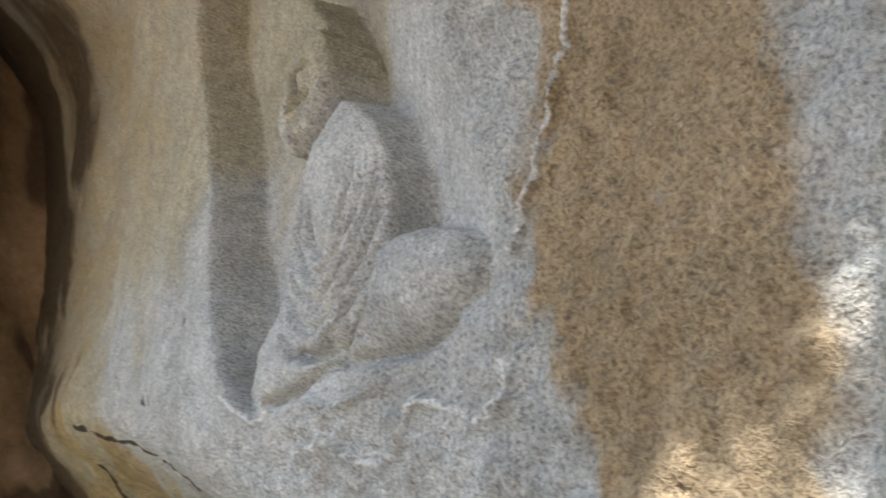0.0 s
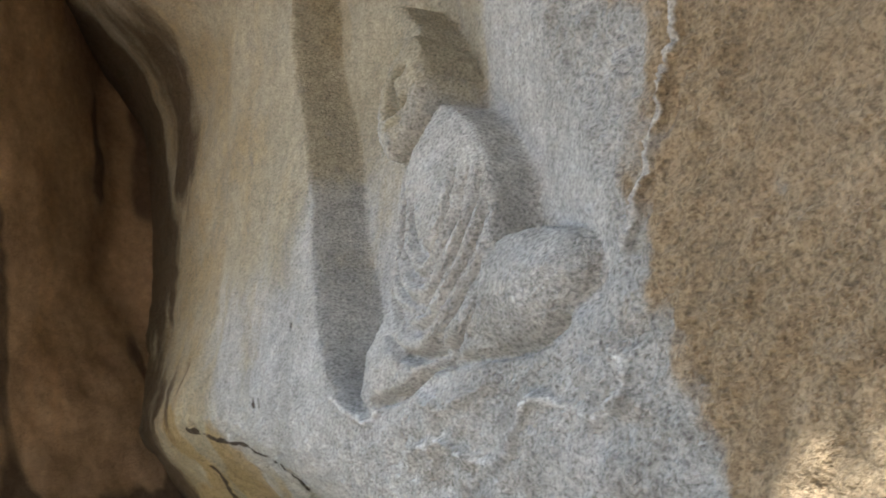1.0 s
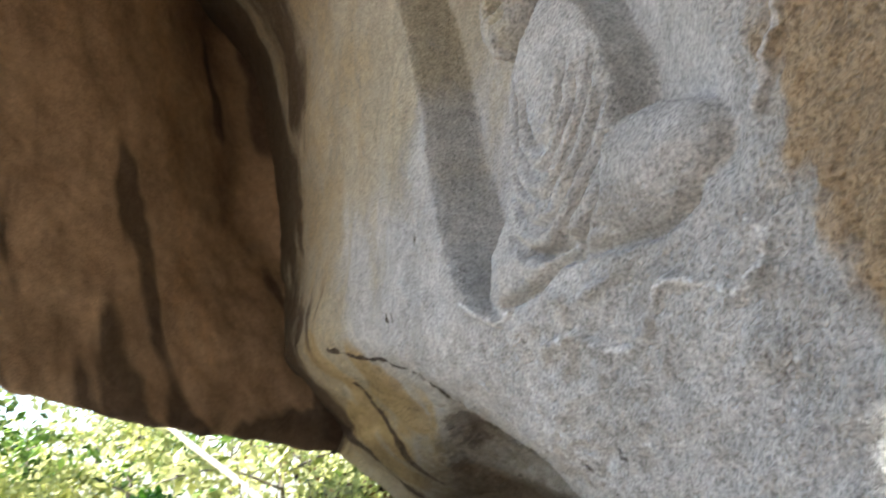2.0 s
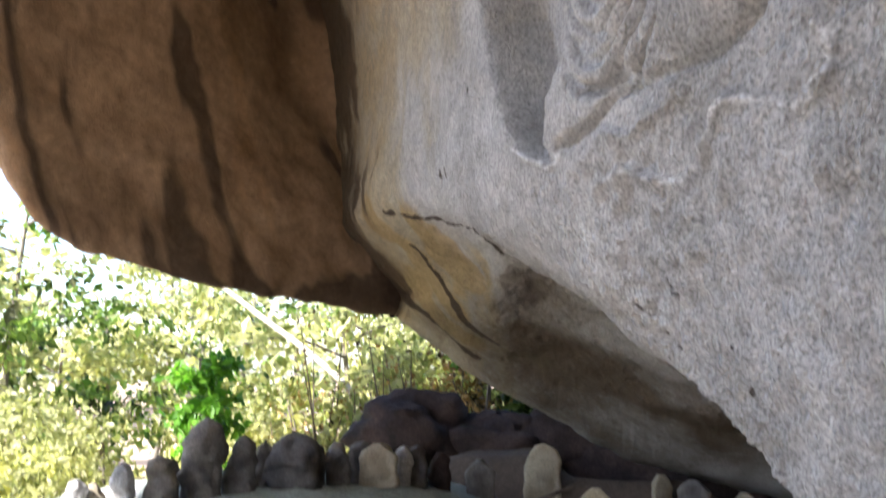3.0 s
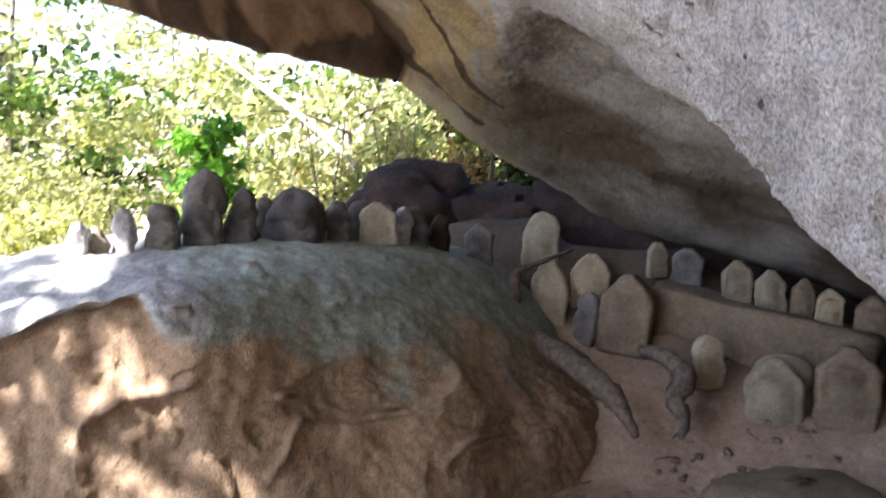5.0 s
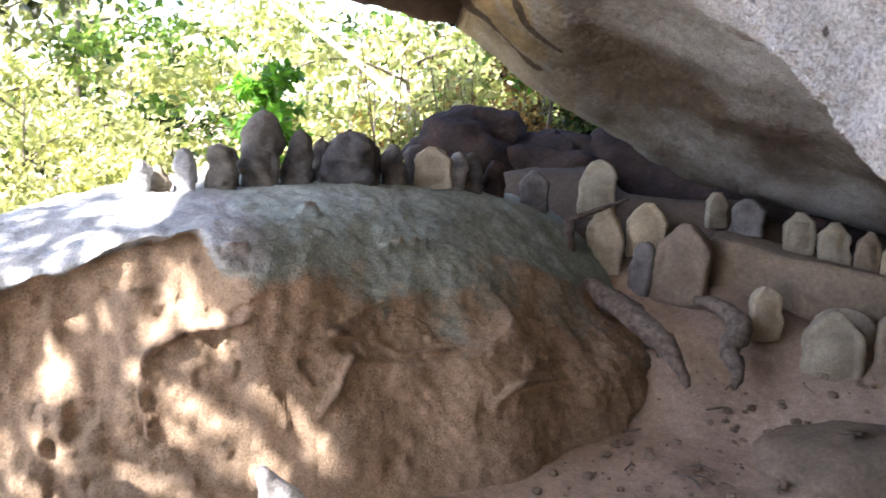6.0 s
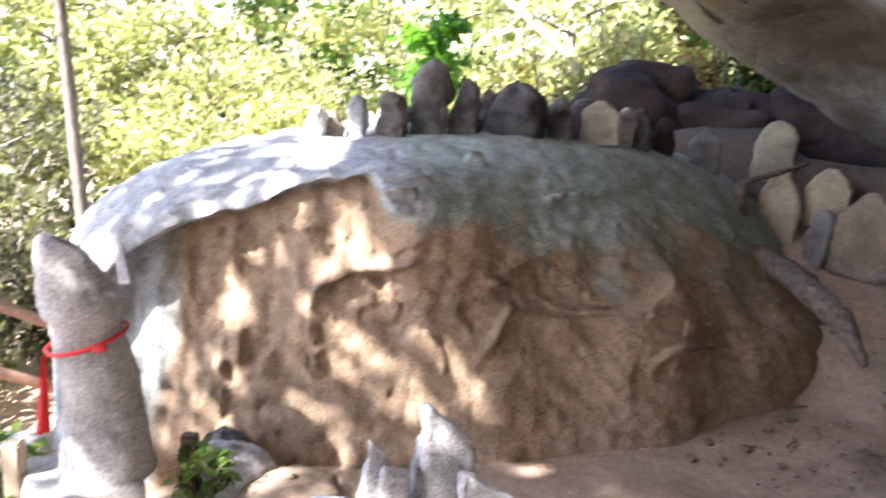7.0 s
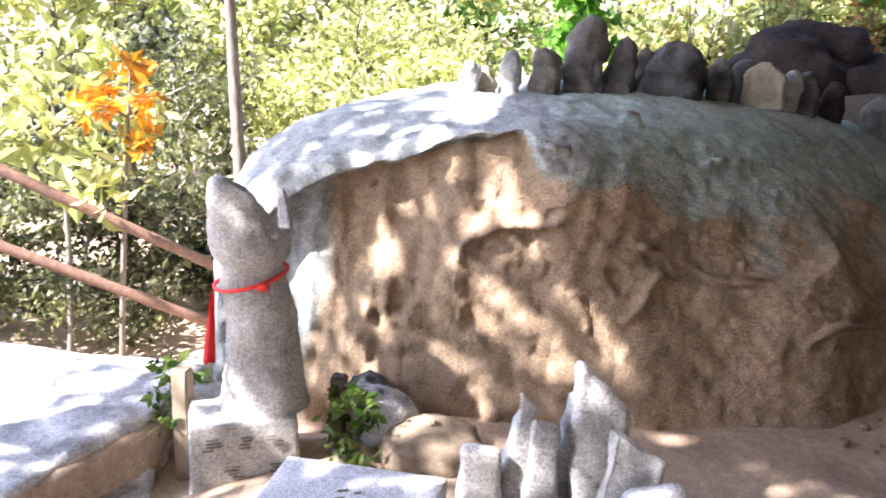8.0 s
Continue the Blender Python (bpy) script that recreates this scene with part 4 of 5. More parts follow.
# ---- dead wood by the boulder ----
def dead_wood(name, points, radii, label, seed, twigs=()):
    thing = new(name)
    thing.location = points[0]
    o = Vector(points[0])
    part("stem", bezier_tube([Vector(p) - o for p in points], radii, 9, 4, 0.24, seed), DEADWOOD, thing)
    for k, (pts, rad) in enumerate(twigs):
        part("twig", bezier_tube([Vector(p) - o for p in pts], rad, 6, 4, 0.2, seed + k + 1), DEADWOOD, thing)
    return tagged(thing, label, "dead wood")


dead_wood("dead_root", [(-1.13, 4.45, 0.85), (-1.12, 4.38, 0.69), (-1.06, 4.28, 0.56), (-0.87, 4.12, 0.53), (-0.64, 3.95, 0.46), (-0.49, 3.82, 0.38), (-0.38, 3.7, 0.26)], [0.030, 0.040, 0.046, 0.058, 0.060, 0.050, 0.016],
          "weathered grey dead root running down beside the boulder", 701, [([(-1.12, 4.38, 0.69), (-1.21, 4.33, 0.67), (-1.29, 4.28, 0.71)], [0.02, 0.014, 0.006]), ([(-1.13, 4.45, 0.85), (-1.0, 4.57, 0.9), (-0.87, 4.73, 0.95)], [0.018, 0.014, 0.008])])
dead_wood("dead_branch", [(-0.43, 4.32, 0.5), (-0.31, 4.25, 0.5), (-0.2, 4.15, 0.43), (-0.24, 4.05, 0.35), (-0.19, 3.95, 0.28), (-0.2, 3.85, 0.23)], [0.030, 0.042, 0.058, 0.046, 0.034, 0.014],
          "gnarled broken branch on the earth floor", 711)
rnd = random.Random(77)
for i in range(16):
    x, y = rnd.uniform(-0.75, 0.25), rnd.uniform(3.2, 4.2)
    a, ln = rnd.uniform(0, 6.3), rnd.uniform(0.05, 0.16)
    z = float(ground_height(x, y)) + 0.012
    tagged(part("twig", bezier_tube([(x, y, z), (x + 0.5 * ln * math.cos(a), y + 0.5 * ln * math.sin(a), z + 0.012), (x + ln * math.cos(a + 0.3), y + ln * math.sin(a + 0.3), z)], [0.005, 0.004, 0.002], 5, 3, 0.2, i), DEADWOOD, None), "thin dry twig lying on the earth floor", "twig", "twigs on the floor")



def rubble():
    """Crumbs of stone strewn on the earth between the boulder and the votive stones."""
    g = np.random.default_rng(79)
    verts, faces = [], []
    for _ in range(260):
        x, y = g.uniform(-0.95, 0.5), g.uniform(2.9, 4.25)
        r = 0.006 + 0.022 * g.random() ** 3
        z = float(ground_height(x, y)) + 0.4 * r
        base = len(verts)
        for lat, count in ((-0.6, 5), (0.5, 5)):
            for k in range(count):
                a = 2 * math.pi * (k + 0.5 * (lat > 0)) / count
                w = r * g.uniform(0.7, 1.25)
                verts.append((x + w * math.cos(a), y + w * math.sin(a), z + 0.7 * r * lat))
        verts.append((x, y, z + r * 0.75))
        for k in range(5):
            n = (k + 1) % 5
            faces += [(base + k, base + n, base + 5 + k), (base + n, base + 5 + n, base + 5 + k), (base + 5 + k, base + 5 + n, base + 10)]
    tagged(mesh_object("rubble", verts, faces, SLATE, smooth=False), "crumbs of brown stone strewn on the earth floor", "rubble", kind="stuff")


rubble()

# ---- the shaft stone with its red cord, on a lettered pedestal ----
PED_YAW = 148.0
ped = pose(-2.21, 1.39, 0.0, 0, 0, PED_YAW - 90)


def pedestal():
    thing = new("pedestal")
    thing.matrix_basis = ped
    rough_block("block", [(-0.17, -0.15, -0.35), (0.17, -0.15, -0.35), (0.17, 0.17, -0.35), (-0.17, 0.17, -0.35), (-0.165, -0.145, 0.165), (0.165, -0.145, 0.165), (0.165, 0.165, 0.165), (-0.165, 0.165, 0.165)], SHAFT, "", "", 801, 0.012, 0.006, 5, parent=thing)
    rng = random.Random(5)
    for cx, cz in ((-0.10, 0.10), (0.0, 0.10), (0.095, 0.10), (-0.03, 0.0), (0.10, 0.0)):
        bm = bmesh.new()
        for k in range(4):
            m = pose(cx + rng.uniform(-0.012, 0.012), -0.151, cz + 0.018 - 0.012 * k) @ Matrix.Diagonal((rng.uniform(0.022, 0.045), 0.004, 0.005, 1))
            bmesh.ops.create_cube(bm, size=1, matrix=m)
        part("inscription", bm, LETTER_SHADE, thing, "worn unreadable cut letters", False)
    tagged(thing, "squat granite pedestal with worn cut letters under the shaft stone", "pedestal")


pedestal()


def shaft_stone():
    thing = new("shaft_stone")
    thing.matrix_basis = pose(-2.19, 1.42, 0.165, 0, 0, PED_YAW - 90)
    n, m = 64, 44
    t = np.linspace(0, 1, n)
    ang = np.linspace(0, 2 * math.pi, m, endpoint=False)
    r = glide(t, [0, 0.06, 0.3, 0.62, 0.66, 0.70, 0.80, 0.92, 0.98, 1.0], [0.146, 0.134, 0.114, 0.103, 0.101, 0.114, 0.116, 0.092, 0.056, 0.004])
    lean = glide(t, [0, 0.35, 0.63, 0.8, 1.0], [0.035, 0.032, 0.005, -0.012, -0.045])
    p = np.zeros((n, m, 3))
    p[..., 0] = r[:, None] * np.cos(ang) * 1.0 + lean[:, None]
    p[..., 1] = r[:, None] * np.sin(ang) * 0.92
    p[..., 2] = (t * 0.73)[:, None] - 0.62 * (p[..., 0] - lean[:, None]) * step(t, 0.70, 0.93)[:, None]
    c = p.copy()
    c[..., 0] -= lean[:, None]
    c[..., 2] = 0
    p += c / (np.linalg.norm(c, axis=-1, keepdims=True) + 1e-6) * (0.010 * wobble(p, 9, 811, 4) + 0.004 * wobble(p, 45, 815, 2))[..., None]
    faces = [tuple(int(k) for k in f)[::-1] for f in grid_faces(n, m, True)] + [tuple(range(m)), tuple(range((n - 1) * m, n * m))[::-1]]
    mesh_object("stone", p.reshape(-1, 3), faces, SHAFT, thing)
    pts = [(0.112 * math.cos(a) - 0.002, 0.104 * math.sin(a), 0.43 + 0.028 * math.cos(a)) for a in (2 * math.pi * k / 28 for k in range(29))]
    part("cord", bezier_tube(pts, [0.0065] * 29, 7, 2, 0.15, 821), RED, thing, "thin red cloth cord tied round the stone")
    bm = bmesh.new()
    rows = []
    for k in range(12):
        s = k / 11
        wide, y = 0.012 + 0.028 * s, -0.035
        rows.append([bm.verts.new((-0.118 - 0.018 * s + wide * (j / 4 - 0.5), y + 0.010 * math.sin(j * 1.9 + 2 * s), 0.40 - 0.235 * s - 0.01 * (j % 2) * s)) for j in range(5)])
    for a, b in zip(rows, rows[1:]):
        for j in range(4):
            bm.faces.new((a[j], a[j + 1], b[j + 1], b[j]))
    bmesh.ops.solidify(bm, geom=list(bm.faces), thickness=0.003)
    part("tassel", bm, RED, thing, "hanging red cloth end")
    bm = bmesh.new()
    bmesh.ops.create_icosphere(bm, subdivisions=2, radius=0.014, matrix=pose(0.03, -0.108, 0.43) @ Matrix.Diagonal((1.5, 0.8, 1, 1)))
    part("knot", bm, RED, thing)
    tagged(thing, "leaning weathered stone shaft with rounded cap and red cord", "shaft stone")


shaft_stone()
upright_stone("stone_chip", (-2.40, 1.70, 0.66), (0.05, 0.03, 0.14), STONE_WHITE, "pale wedge of stone standing behind the shaft stone", "stone", yaw=30, lean=(0, -6), seed=831, power=4, arch=0.15, taper=0.5, rough=0.03)


def post(name, x, y, z0, z1, size, tilt, label, mat):
    bm = bmesh.new()
    bmesh.ops.create_cube(bm, size=1, matrix=pose(0, 0, (z1 - z0) / 2) @ Matrix.Diagonal((size, size, z1 - z0, 1)))
    bmesh.ops.bevel(bm, geom=list(bm.edges), offset=0.006, segments=2, affect="EDGES")
    ob = part(name, bm, mat, None, smooth=False)
    ob.matrix_basis = pose(x, y, z0, 0, tilt, 35)
    return tagged(ob, label, "post")


post("wooden_post", -2.36, 1.26, -0.4, 0.27, 0.055, 0, "short weathered wooden post beside the pedestal", POSTWOOD)
post("wooden_post", -2.06, 1.64, -0.4, 0.24, 0.05, 2, "short dark wooden post behind the pedestal", DEADWOOD)

# ---- flat sunlit rock, altar slab, loose stones by the pedestal ----
rough_block("flat_rock", [(-5.0, 0.0, -0.7), (-2.2, 0.35, -0.25), (-2.42, 1.18, -0.25), (-2.7, 1.62, -0.6), (-5.0, 0.0, 0.06), (-2.20, 0.42, 0.10), (-2.46, 1.20, 0.10), (-2.70, 1.56, 0.09)], STONE_WHITE, "broad flat pale rock in full sun beside the pedestal", "rock", 841, 0.03, 0.03, 10)
rough_block("flat_rock", [(-2.75, 0.45, -0.5), (-1.95, 0.2, -0.5), (-1.98, 0.95, -0.5), (-2.52, 1.22, -0.5), (-2.75, 0.45, -0.05), (-1.95, 0.2, -0.07), (-1.98, 0.95, -0.08), (-2.52, 1.22, -0.05)], STONE_WHITE, "low pale rock in full sun below the broad flat one", "rock", 845, 0.03, 0.022, 8)
rough_block("earth_edge", [(-2.62, 0.5, -0.3), (-2.185, 0.28, -0.3), (-2.42, 1.20, -0.3), (-2.68, 1.50, -0.3), (-2.62, 0.5, 0.055), (-2.175, 0.33, 0.055), (-2.435, 1.215, 0.055), (-2.68, 1.50, 0.05)], SOIL, "strip of brown earth and broken rock under the flat rock", "earth bank", 847, 0.015, 0.02, 8, kind="structure")
upright_stone("stone_chip", (-1.16, 4.22, 0.645), (0.10, 0.03, 0.035), STONE_WHITE, "small white stone chip beside the dead root", "stone", yaw=10, lean=(-30, 0), seed=848, power=3, arch=0.4, taper=0.3, rough=0.06)
altar = rough_block("altar_slab", [(-1.80, 1.27, 0.02), (-1.57, 0.88, 0.02), (-1.20, 1.12, 0.02), (-1.42, 1.52, 0.02), (-1.80, 1.27, 0.20), (-1.57, 0.88, 0.20), (-1.20, 1.12, 0.20), (-1.42, 1.52, 0.20)], GRANITE, "smooth speckled light granite slab laid before the pedestal", "stone slab", 843, 0.006, 0.001)
bm = bmesh.new()
for dx, dy, ln in ((0.0, 0.0, 0.03), (0.035, 0.02, 0.02), (0.02, -0.03, 0.028), (0.06, -0.01, 0.022), (0.05, -0.05, 0.026), (0.09, 0.03, 0.02)):
    bmesh.ops.create_cube(bm, size=1, matrix=pose(-1.56 + dx, 1.27 + dy, 0.2035, 0, 0, 58) @ Matrix.Diagonal((ln, 0.005, 0.003, 1)))
part("inscription", bm, LETTER_SHADE, altar, "worn unreadable cut letters", False)
lump_rock("loose_stone", (-1.98, 1.78, 0.06), (0.26, 0.2, 0.20), 20, STONE_WHITE, "small pale stone at the foot of the boulder", "stone", 851)
lump_rock("loose_stone", (-1.74, 1.80, 0.02), (0.34, 0.26, 0.22), 50, SLATE, "rounded brown stone at the foot of the boulder", "stone", 853, 0.08)
lump_rock("loose_stone", (-2.12, 1.86, 0.04), (0.22, 0.18, 0.18), -20, STONE_DARK, "dark stone wedged behind the pedestal", "stone", 857)

rough_block("rough_stone", [(-1.25, 1.2, -0.05), (-0.8, 1.16, -0.05), (-0.62, 1.62, -0.05), (-1.1, 1.72, -0.05), (-1.22, 1.22, 0.22), (-0.82, 1.19, 0.22), (-0.65, 1.6, 0.22), (-1.08, 1.69, 0.22)], STONE_WHITE, "low rough stone base under a cluster of broken slabs", "stone base", 861, 0.02, 0.01)
for i, (x, y, w, d, h, yaw, tilt, slant, label) in enumerate([
    (-1.12, 1.40, 0.07, 0.09, 0.43, 40, 5, 0.9, "narrow broken white slab with lichen set on edge"),
    (-1.05, 1.41, 0.075, 0.05, 0.36, 48, 2, 0.5, "grey-white broken slab standing in the cluster"),
    (-1.035, 1.50, 0.10, 0.06, 0.42, 45, 4, 0.5, "narrow broken pale slab with dark lichen"),
    (-0.955, 1.55, 0.13, 0.075, 0.48, 40, -4, 1.2, "tall white broken slab, the highest of the cluster"),
    (-0.885, 1.49, 0.155, 0.07, 0.38, 45, 5, 0.9, "white jagged slab with black lichen on its edge"),
    (-1.135, 1.31, 0.10, 0.06, 0.30, 35, 0, 0.2, "low pale block with a sloping top"),
    (-0.96, 1.36, 0.07, 0.06, 0.22, 40, 0, 0.1, "small rounded white stone in front of the slabs"),
    (-0.80, 1.45, 0.10, 0.06, 0.28, 50, 2, -0.3, "short broken white slab at the cluster's side"),
]):
    h *= 1.07
    g = random.Random(900 + i)
    left, right = (h * (1 - max(0.0, slant * sx) * 0.16 - g.uniform(0, 0.06)) for sx in (-1, 1))
    d = d * 1.5
    tops = [left, right, right * 0.95, left * 0.93]
    ring = [(-w / 2 + g.uniform(-0.006, 0.006), -d / 2), (w / 2, -d / 2 + g.uniform(-0.01, 0.01)), (w / 2, d / 2), (-w / 2, d / 2)]
    slab = rough_block("broken_slab", [(cx * 1.1, cy, 0) for cx, cy in ring] + [(cx * 0.8 - 0.006 * slant, cy * 0.6, tz) for (cx, cy), tz in zip(ring, tops)], STONE_WHITE, label, "stone slab", 900 + 13 * i, 0.014, 0.018, 10)
    slab.matrix_basis = pose(x, y, 0.205, 0, tilt, yaw)
    tagged(slab, group="cluster of broken slabs")


# ---- rusty rails ----
def railing():
    thing = new("railing")
    thing.location = (-3.8, 2.2, -0.5)
    o = Vector(thing.location)
    for a, b in (((-4.95, 0.42, 1.20), (-3.78, 2.30, 0.02)), ((-4.95, 0.30, 0.80), (-3.72, 2.22, -0.26))):
        part("rail", bezier_tube([Vector(a) - o, (Vector(a) + Vector(b)) / 2 - o, Vector(b) - o], [0.028] * 3, 10, 4, 0.03, 951), RUST, thing)
    for x, y, z in ((-3.76, 2.28, 0.05), (-4.9, 0.45, 1.2)):
        part("upright", bezier_tube([Vector((x, y, -0.7)) - o, Vector((x, y, z)) - o], [0.03, 0.03], 10, 3, 0.03, 953), RUST, thing)
    tagged(thing, "rusty brown pipe handrail sloping down among the bushes", "railing")


railing()


# ---- trees and bushes ----
def leaf_cloud(centres, per, spread, size, seed, droop=0.3):
    """Many small pointed leaves (two bent triangles each) round the given centres."""
    g = np.random.default_rng(seed)
    c = np.repeat(np.asarray(centres, float), per, axis=0)
    k = len(c)
    c = c + g.normal(0, 1, (k, 3)) * np.asarray(spread)
    u = g.normal(0, 1, (k, 3))
    u[:, 2] -= droop
    u /= np.linalg.norm(u, axis=1)[:, None]
    w = np.cross(u, g.normal(0, 1, (k, 3)))
    w /= np.linalg.norm(w, axis=1)[:, None] + 1e-9
    up = np.cross(u, w)
    s = (size * g.uniform(0.6, 1.4, k))[:, None]
    verts = np.stack([c, c + u * s * 0.5 + w * s * 0.26 + up * s * 0.08, c + u * s, c + u * s * 0.5 - w * s * 0.26 + up * s * 0.08], 1).reshape(-1, 3)
    b = np.arange(k)[:, None] * 4
    return verts, np.concatenate([b + [0, 1, 2], b + [0, 2, 3]])


def tree(name, x, y, height, crown, label, seed, leaf=0.09, per=60, low=0.35, trunk=0.07, material=None, limbs=9, lean=0.0, bark=None, base=None, clump=1.0):
    rng = random.Random(seed)
    z = float(ground_height(x, y)) - 0.05 if base is None else base
    thing = new(name)
    thing.location = (x, y, z)
    top = Vector((lean * height + rng.uniform(-0.2, 0.2), rng.uniform(-0.2, 0.2), height * 0.92))
    mid = top * 0.5 + Vector((rng.uniform(-0.15, 0.15), rng.uniform(-0.15, 0.15), 0))
    part("trunk", bezier_tube([(0, 0, 0), mid, top], [trunk, trunk * 0.7, trunk * 0.2], 9, 6, 0.08, seed), bark or BARK, thing)
    tips = []
    bm_all = []
    for i in range(limbs):
        s = low + (0.95 - low) * (i + rng.random()) / limbs
        root = (mid * (2 * s) if s < 0.5 else mid + (top - mid) * (2 * s - 1))
        a = i * 2.4 + rng.uniform(-0.5, 0.5)
        reach = crown * rng.uniform(0.55, 1.05) * (1.1 - 0.6 * abs(s - 0.6))
        tip = root + Vector((math.cos(a) * reach, math.sin(a) * reach, rng.uniform(-0.1, 0.45) * reach))
        bend = (root + tip) / 2 + Vector((0, 0, 0.12 * reach))
        part("limb", bezier_tube([root, bend, tip], [trunk * 0.4, trunk * 0.25, trunk * 0.08], 6, 4, 0.12, seed + i), bark or BARK, thing)
        for f in (0.45, 0.7, 0.9, 1.0):
            q = root.lerp(tip, f) + Vector((0, 0, 0.12 * reach * (1 - abs(2 * f - 1))))
            for _ in range(2):
                tips.append((q.x + rng.gauss(0, 0.16 * crown), q.y + rng.gauss(0, 0.16 * crown), q.z + rng.gauss(0, 0.13 * crown)))
    verts, faces = leaf_cloud(tips, per, (0.12 * crown * clump, 0.12 * crown * clump, 0.09 * crown * clump), leaf, seed)
    mesh_object("crown", verts, faces, material or LEAF, thing, smooth=False)
    return tagged(thing, label, "tree" if height > 2.2 else "bush")


WOOD = random.Random(2024)
LEAFY = "leafy woodland trees beyond the shelter"
for i in range(26):                                       # the wood beyond, a broad arc of young broadleaf trees
    a = radians(92 + 78 * (i + WOOD.uniform(-0.3, 0.3)) / 25)
    r = WOOD.uniform(8.0, 14.5) + 2.0 * (i % 3 == 0)
    x, y = r * math.cos(a), r * math.sin(a) + 0.5
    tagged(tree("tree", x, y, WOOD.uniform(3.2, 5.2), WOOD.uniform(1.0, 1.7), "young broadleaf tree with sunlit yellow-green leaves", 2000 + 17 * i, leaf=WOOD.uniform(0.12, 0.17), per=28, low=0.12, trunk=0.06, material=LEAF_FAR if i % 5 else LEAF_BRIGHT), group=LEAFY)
BUSHES = "bushes behind the boulder"
for i, (x, y, h, crown, leaf, mat, label) in enumerate([
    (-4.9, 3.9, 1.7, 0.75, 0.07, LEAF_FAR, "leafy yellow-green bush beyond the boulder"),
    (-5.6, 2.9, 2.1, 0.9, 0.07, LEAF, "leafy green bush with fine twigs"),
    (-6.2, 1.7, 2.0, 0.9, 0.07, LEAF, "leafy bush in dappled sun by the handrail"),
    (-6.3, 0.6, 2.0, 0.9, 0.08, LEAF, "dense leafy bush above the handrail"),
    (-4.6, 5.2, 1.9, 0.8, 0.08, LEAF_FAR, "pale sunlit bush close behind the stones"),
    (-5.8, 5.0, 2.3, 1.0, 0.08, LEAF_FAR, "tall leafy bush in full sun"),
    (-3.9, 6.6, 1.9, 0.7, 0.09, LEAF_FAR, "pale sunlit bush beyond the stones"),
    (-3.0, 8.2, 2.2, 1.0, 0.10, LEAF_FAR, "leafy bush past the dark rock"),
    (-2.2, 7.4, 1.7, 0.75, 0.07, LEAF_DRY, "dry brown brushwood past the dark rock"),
    (-1.4, 7.2, 1.3, 0.6, 0.10, LEAF_BRIGHT, "bright green ferny bush in the gap under the overhang"),
    (-5.0, 2.2, 1.1, 0.6, 0.06, LEAF, "low leafy bush below the handrail"),
    (-5.2, 1.0, 0.9, 0.6, 0.06, LEAF, "low leafy bush at the edge of the flat rock"),
    (-4.5, 3.0, 1.0, 0.5, 0.06, LEAF, "low leafy bush beside the boulder's end"),
]):
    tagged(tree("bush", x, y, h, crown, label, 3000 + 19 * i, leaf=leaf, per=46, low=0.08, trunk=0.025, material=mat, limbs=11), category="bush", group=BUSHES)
tagged(tree("slim_tree", -4.32, 2.78, 4.2, 0.9, "slim grey tree trunk rising from the bushes", 4001, leaf=0.09, per=14, low=0.6, trunk=0.05), category="tree")
tagged(tree("orange_leaved_shrub", -4.3, 1.93, 2.0, 0.2, "shrub with broad orange and green leaves", 4013, leaf=0.085, per=4, low=0.7, trunk=0.02, material=LEAF_ORANGE, limbs=6), category="shrub")
tagged(tree("broad_leaved_shrub", -4.55, 1.75, 2.0, 0.5, "shrub with broad pale green leaves", 4019, leaf=0.11, per=8, low=0.6, trunk=0.02, material=LEAF_FAR, limbs=7), category="shrub")
for x, y, z, label in ((-2.42, 1.20, 0.02, "small green sprig growing by the wooden post"), (-1.86, 1.58, 0.0, "small leafy weed growing before the boulder"), (-1.98, 1.55, 0.0, "small leafy weed by the pedestal")):
    tagged(tree("weed", x, y, 0.24, 0.09, label, int(5000 + 100 * abs(x)), leaf=0.045, per=2, low=0.15, trunk=0.004, material=LEAF_BRIGHT, limbs=6, base=z), category="weed")
tagged(tree("sapling", -3.88, 5.25, 2.6, 0.24, "thin sapling with vivid fresh green leaves behind the stones", 4031, leaf=0.10, per=14, low=0.55, trunk=0.010, material=LEAF_VIVID, limbs=9), category="sapling")
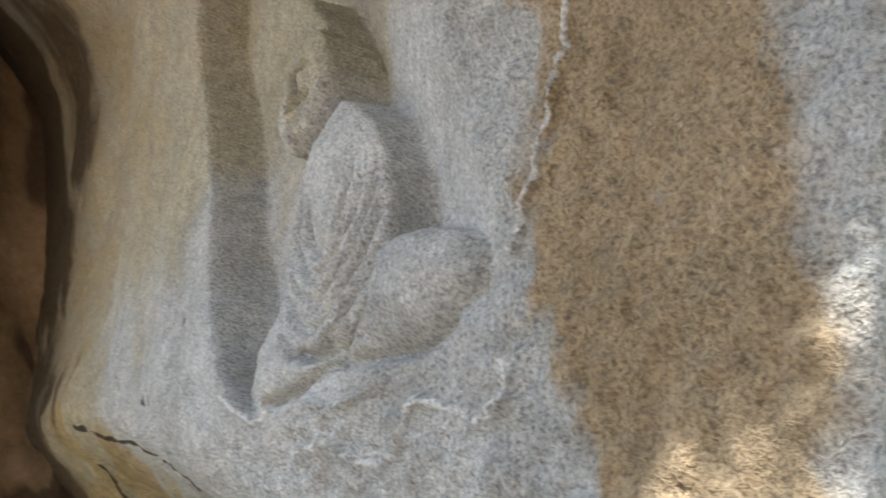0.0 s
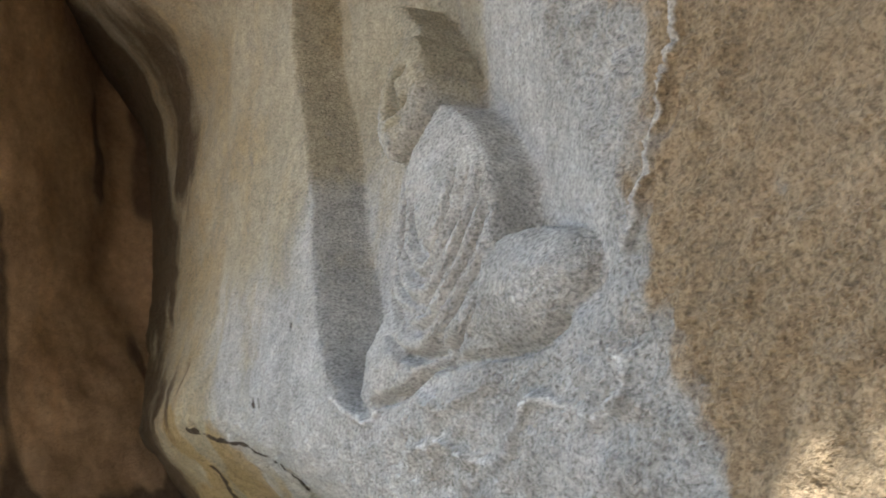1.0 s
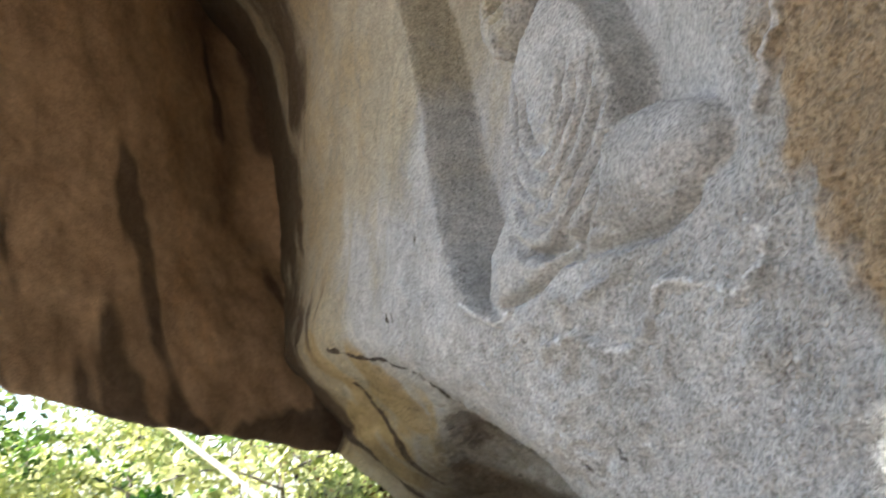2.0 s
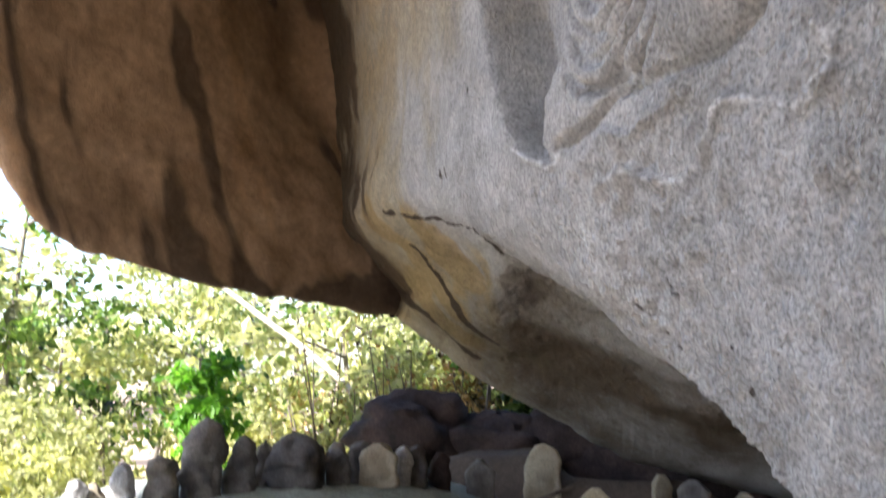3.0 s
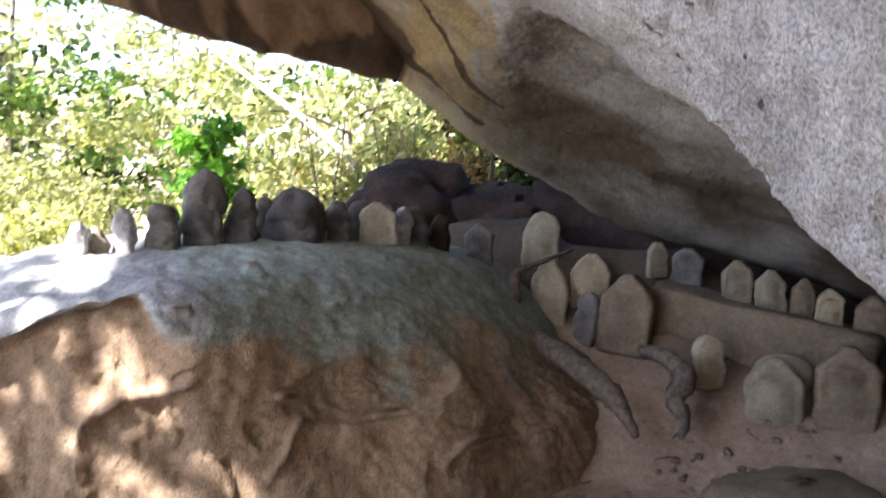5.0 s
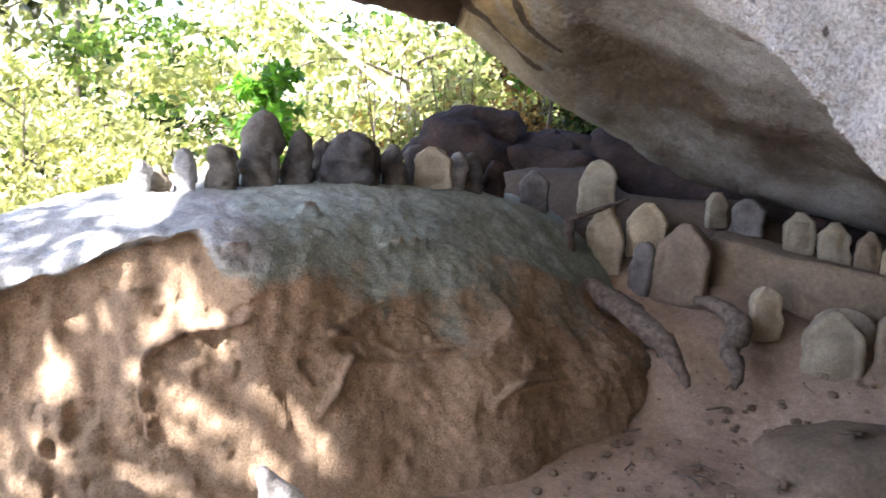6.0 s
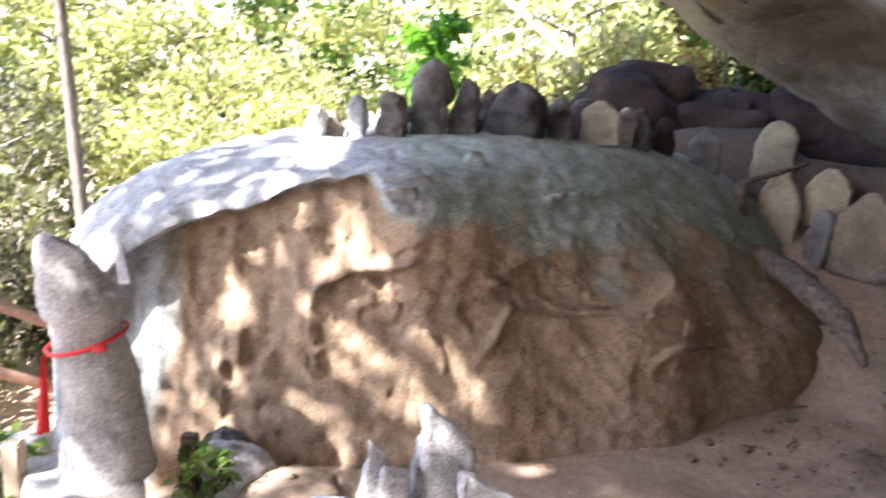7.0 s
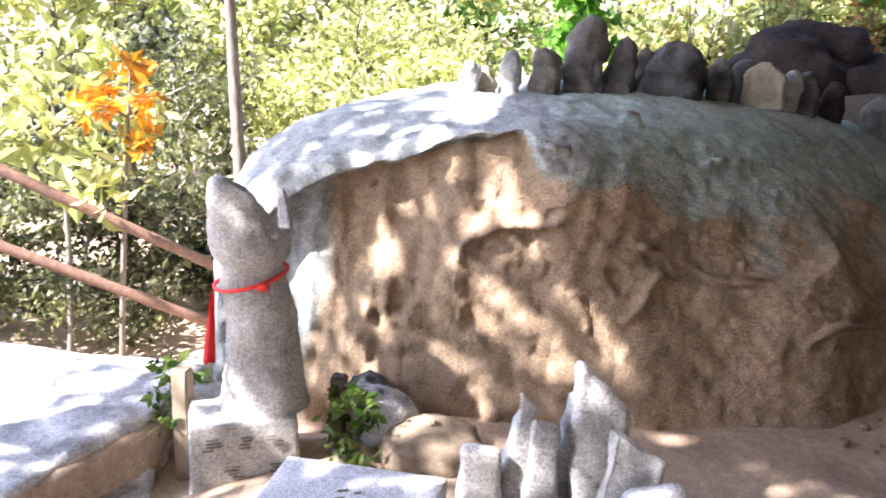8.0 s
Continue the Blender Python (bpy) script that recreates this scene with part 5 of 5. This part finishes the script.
tagged(tree("ferny_bush", -2.02, 6.75, 1.6, 0.42, "vivid green ferny bush beside the dark rock", 4037, leaf=0.11, per=14, low=0.45, trunk=0.015, material=LEAF_VIVID, limbs=8), category="bush")


def brushwood():
    """A tangle of bare dry stems with a few dead leaves left on them."""
    g = random.Random(81)
    thing = new("brushwood")
    thing.location = (-3.0, 6.9, float(ground_height(-3.0, 6.9)))
    tips = []
    for k in range(46):
        x, y, h = g.uniform(-0.75, 0.8), g.uniform(-0.25, 0.4), g.uniform(0.9, 2.1)
        lean = Vector((g.uniform(-0.5, 0.35), g.uniform(-0.2, 0.2), h))
        mid = Vector((x, y, 0)) + lean * 0.5 + Vector((g.uniform(-0.1, 0.1), 0, 0.06))
        tip = Vector((x, y, 0)) + lean
        part("stem", bezier_tube([(x, y, -0.1), mid, tip], [0.013, 0.009, 0.003], 5, 4, 0.15, 8100 + k), DEADWOOD if k % 3 else BARK, thing)
        tips += [tip[:], mid[:], mid.lerp(tip, 0.5)[:]]
    verts, faces = leaf_cloud(tips, 7, (0.10, 0.10, 0.12), 0.055, 83)
    mesh_object("dead_leaves", verts, faces, LEAF_DRY, thing, smooth=False)
    tagged(thing, "tangled dry brown brushwood with dead leaves", "brushwood")


brushwood()
bm = bezier_tube([(-5.3, 7.5, 2.62), (-4.57, 7.5, 2.11), (-4.0, 7.5, 1.72), (-3.4, 7.45, 1.2), (-3.0, 7.4, 0.3), (-2.9, 7.4, float(ground_height(-2.9, 7.4)) - 0.05)], [0.02, 0.03, 0.034, 0.036, 0.04, 0.04], 8, 5, 0.08, 87)
tagged(part("fallen_branch", bm, PALEWOOD, None), "pale bleached fallen branch leaning among the bushes", "branch")
# the canopy behind the visitor, whose leaves dapple the sun
for i, (x, y, h, crown, low, per) in enumerate(((-3.75, -2.55, 7.8, 1.5, 0.58, 26), (-2.2, -5.4, 8.4, 1.9, 0.5, 30), (-1.6, -5.4, 9.0, 1.9, 0.5, 34))):
    tagged(tree("tree", x, y, h, crown, "tall broadleaf tree that dapples the sunlight", 6000 + 23 * i, leaf=0.14, per=per, low=low, trunk=0.12, limbs=13, clump=0.8), group="tall trees over the shelter")
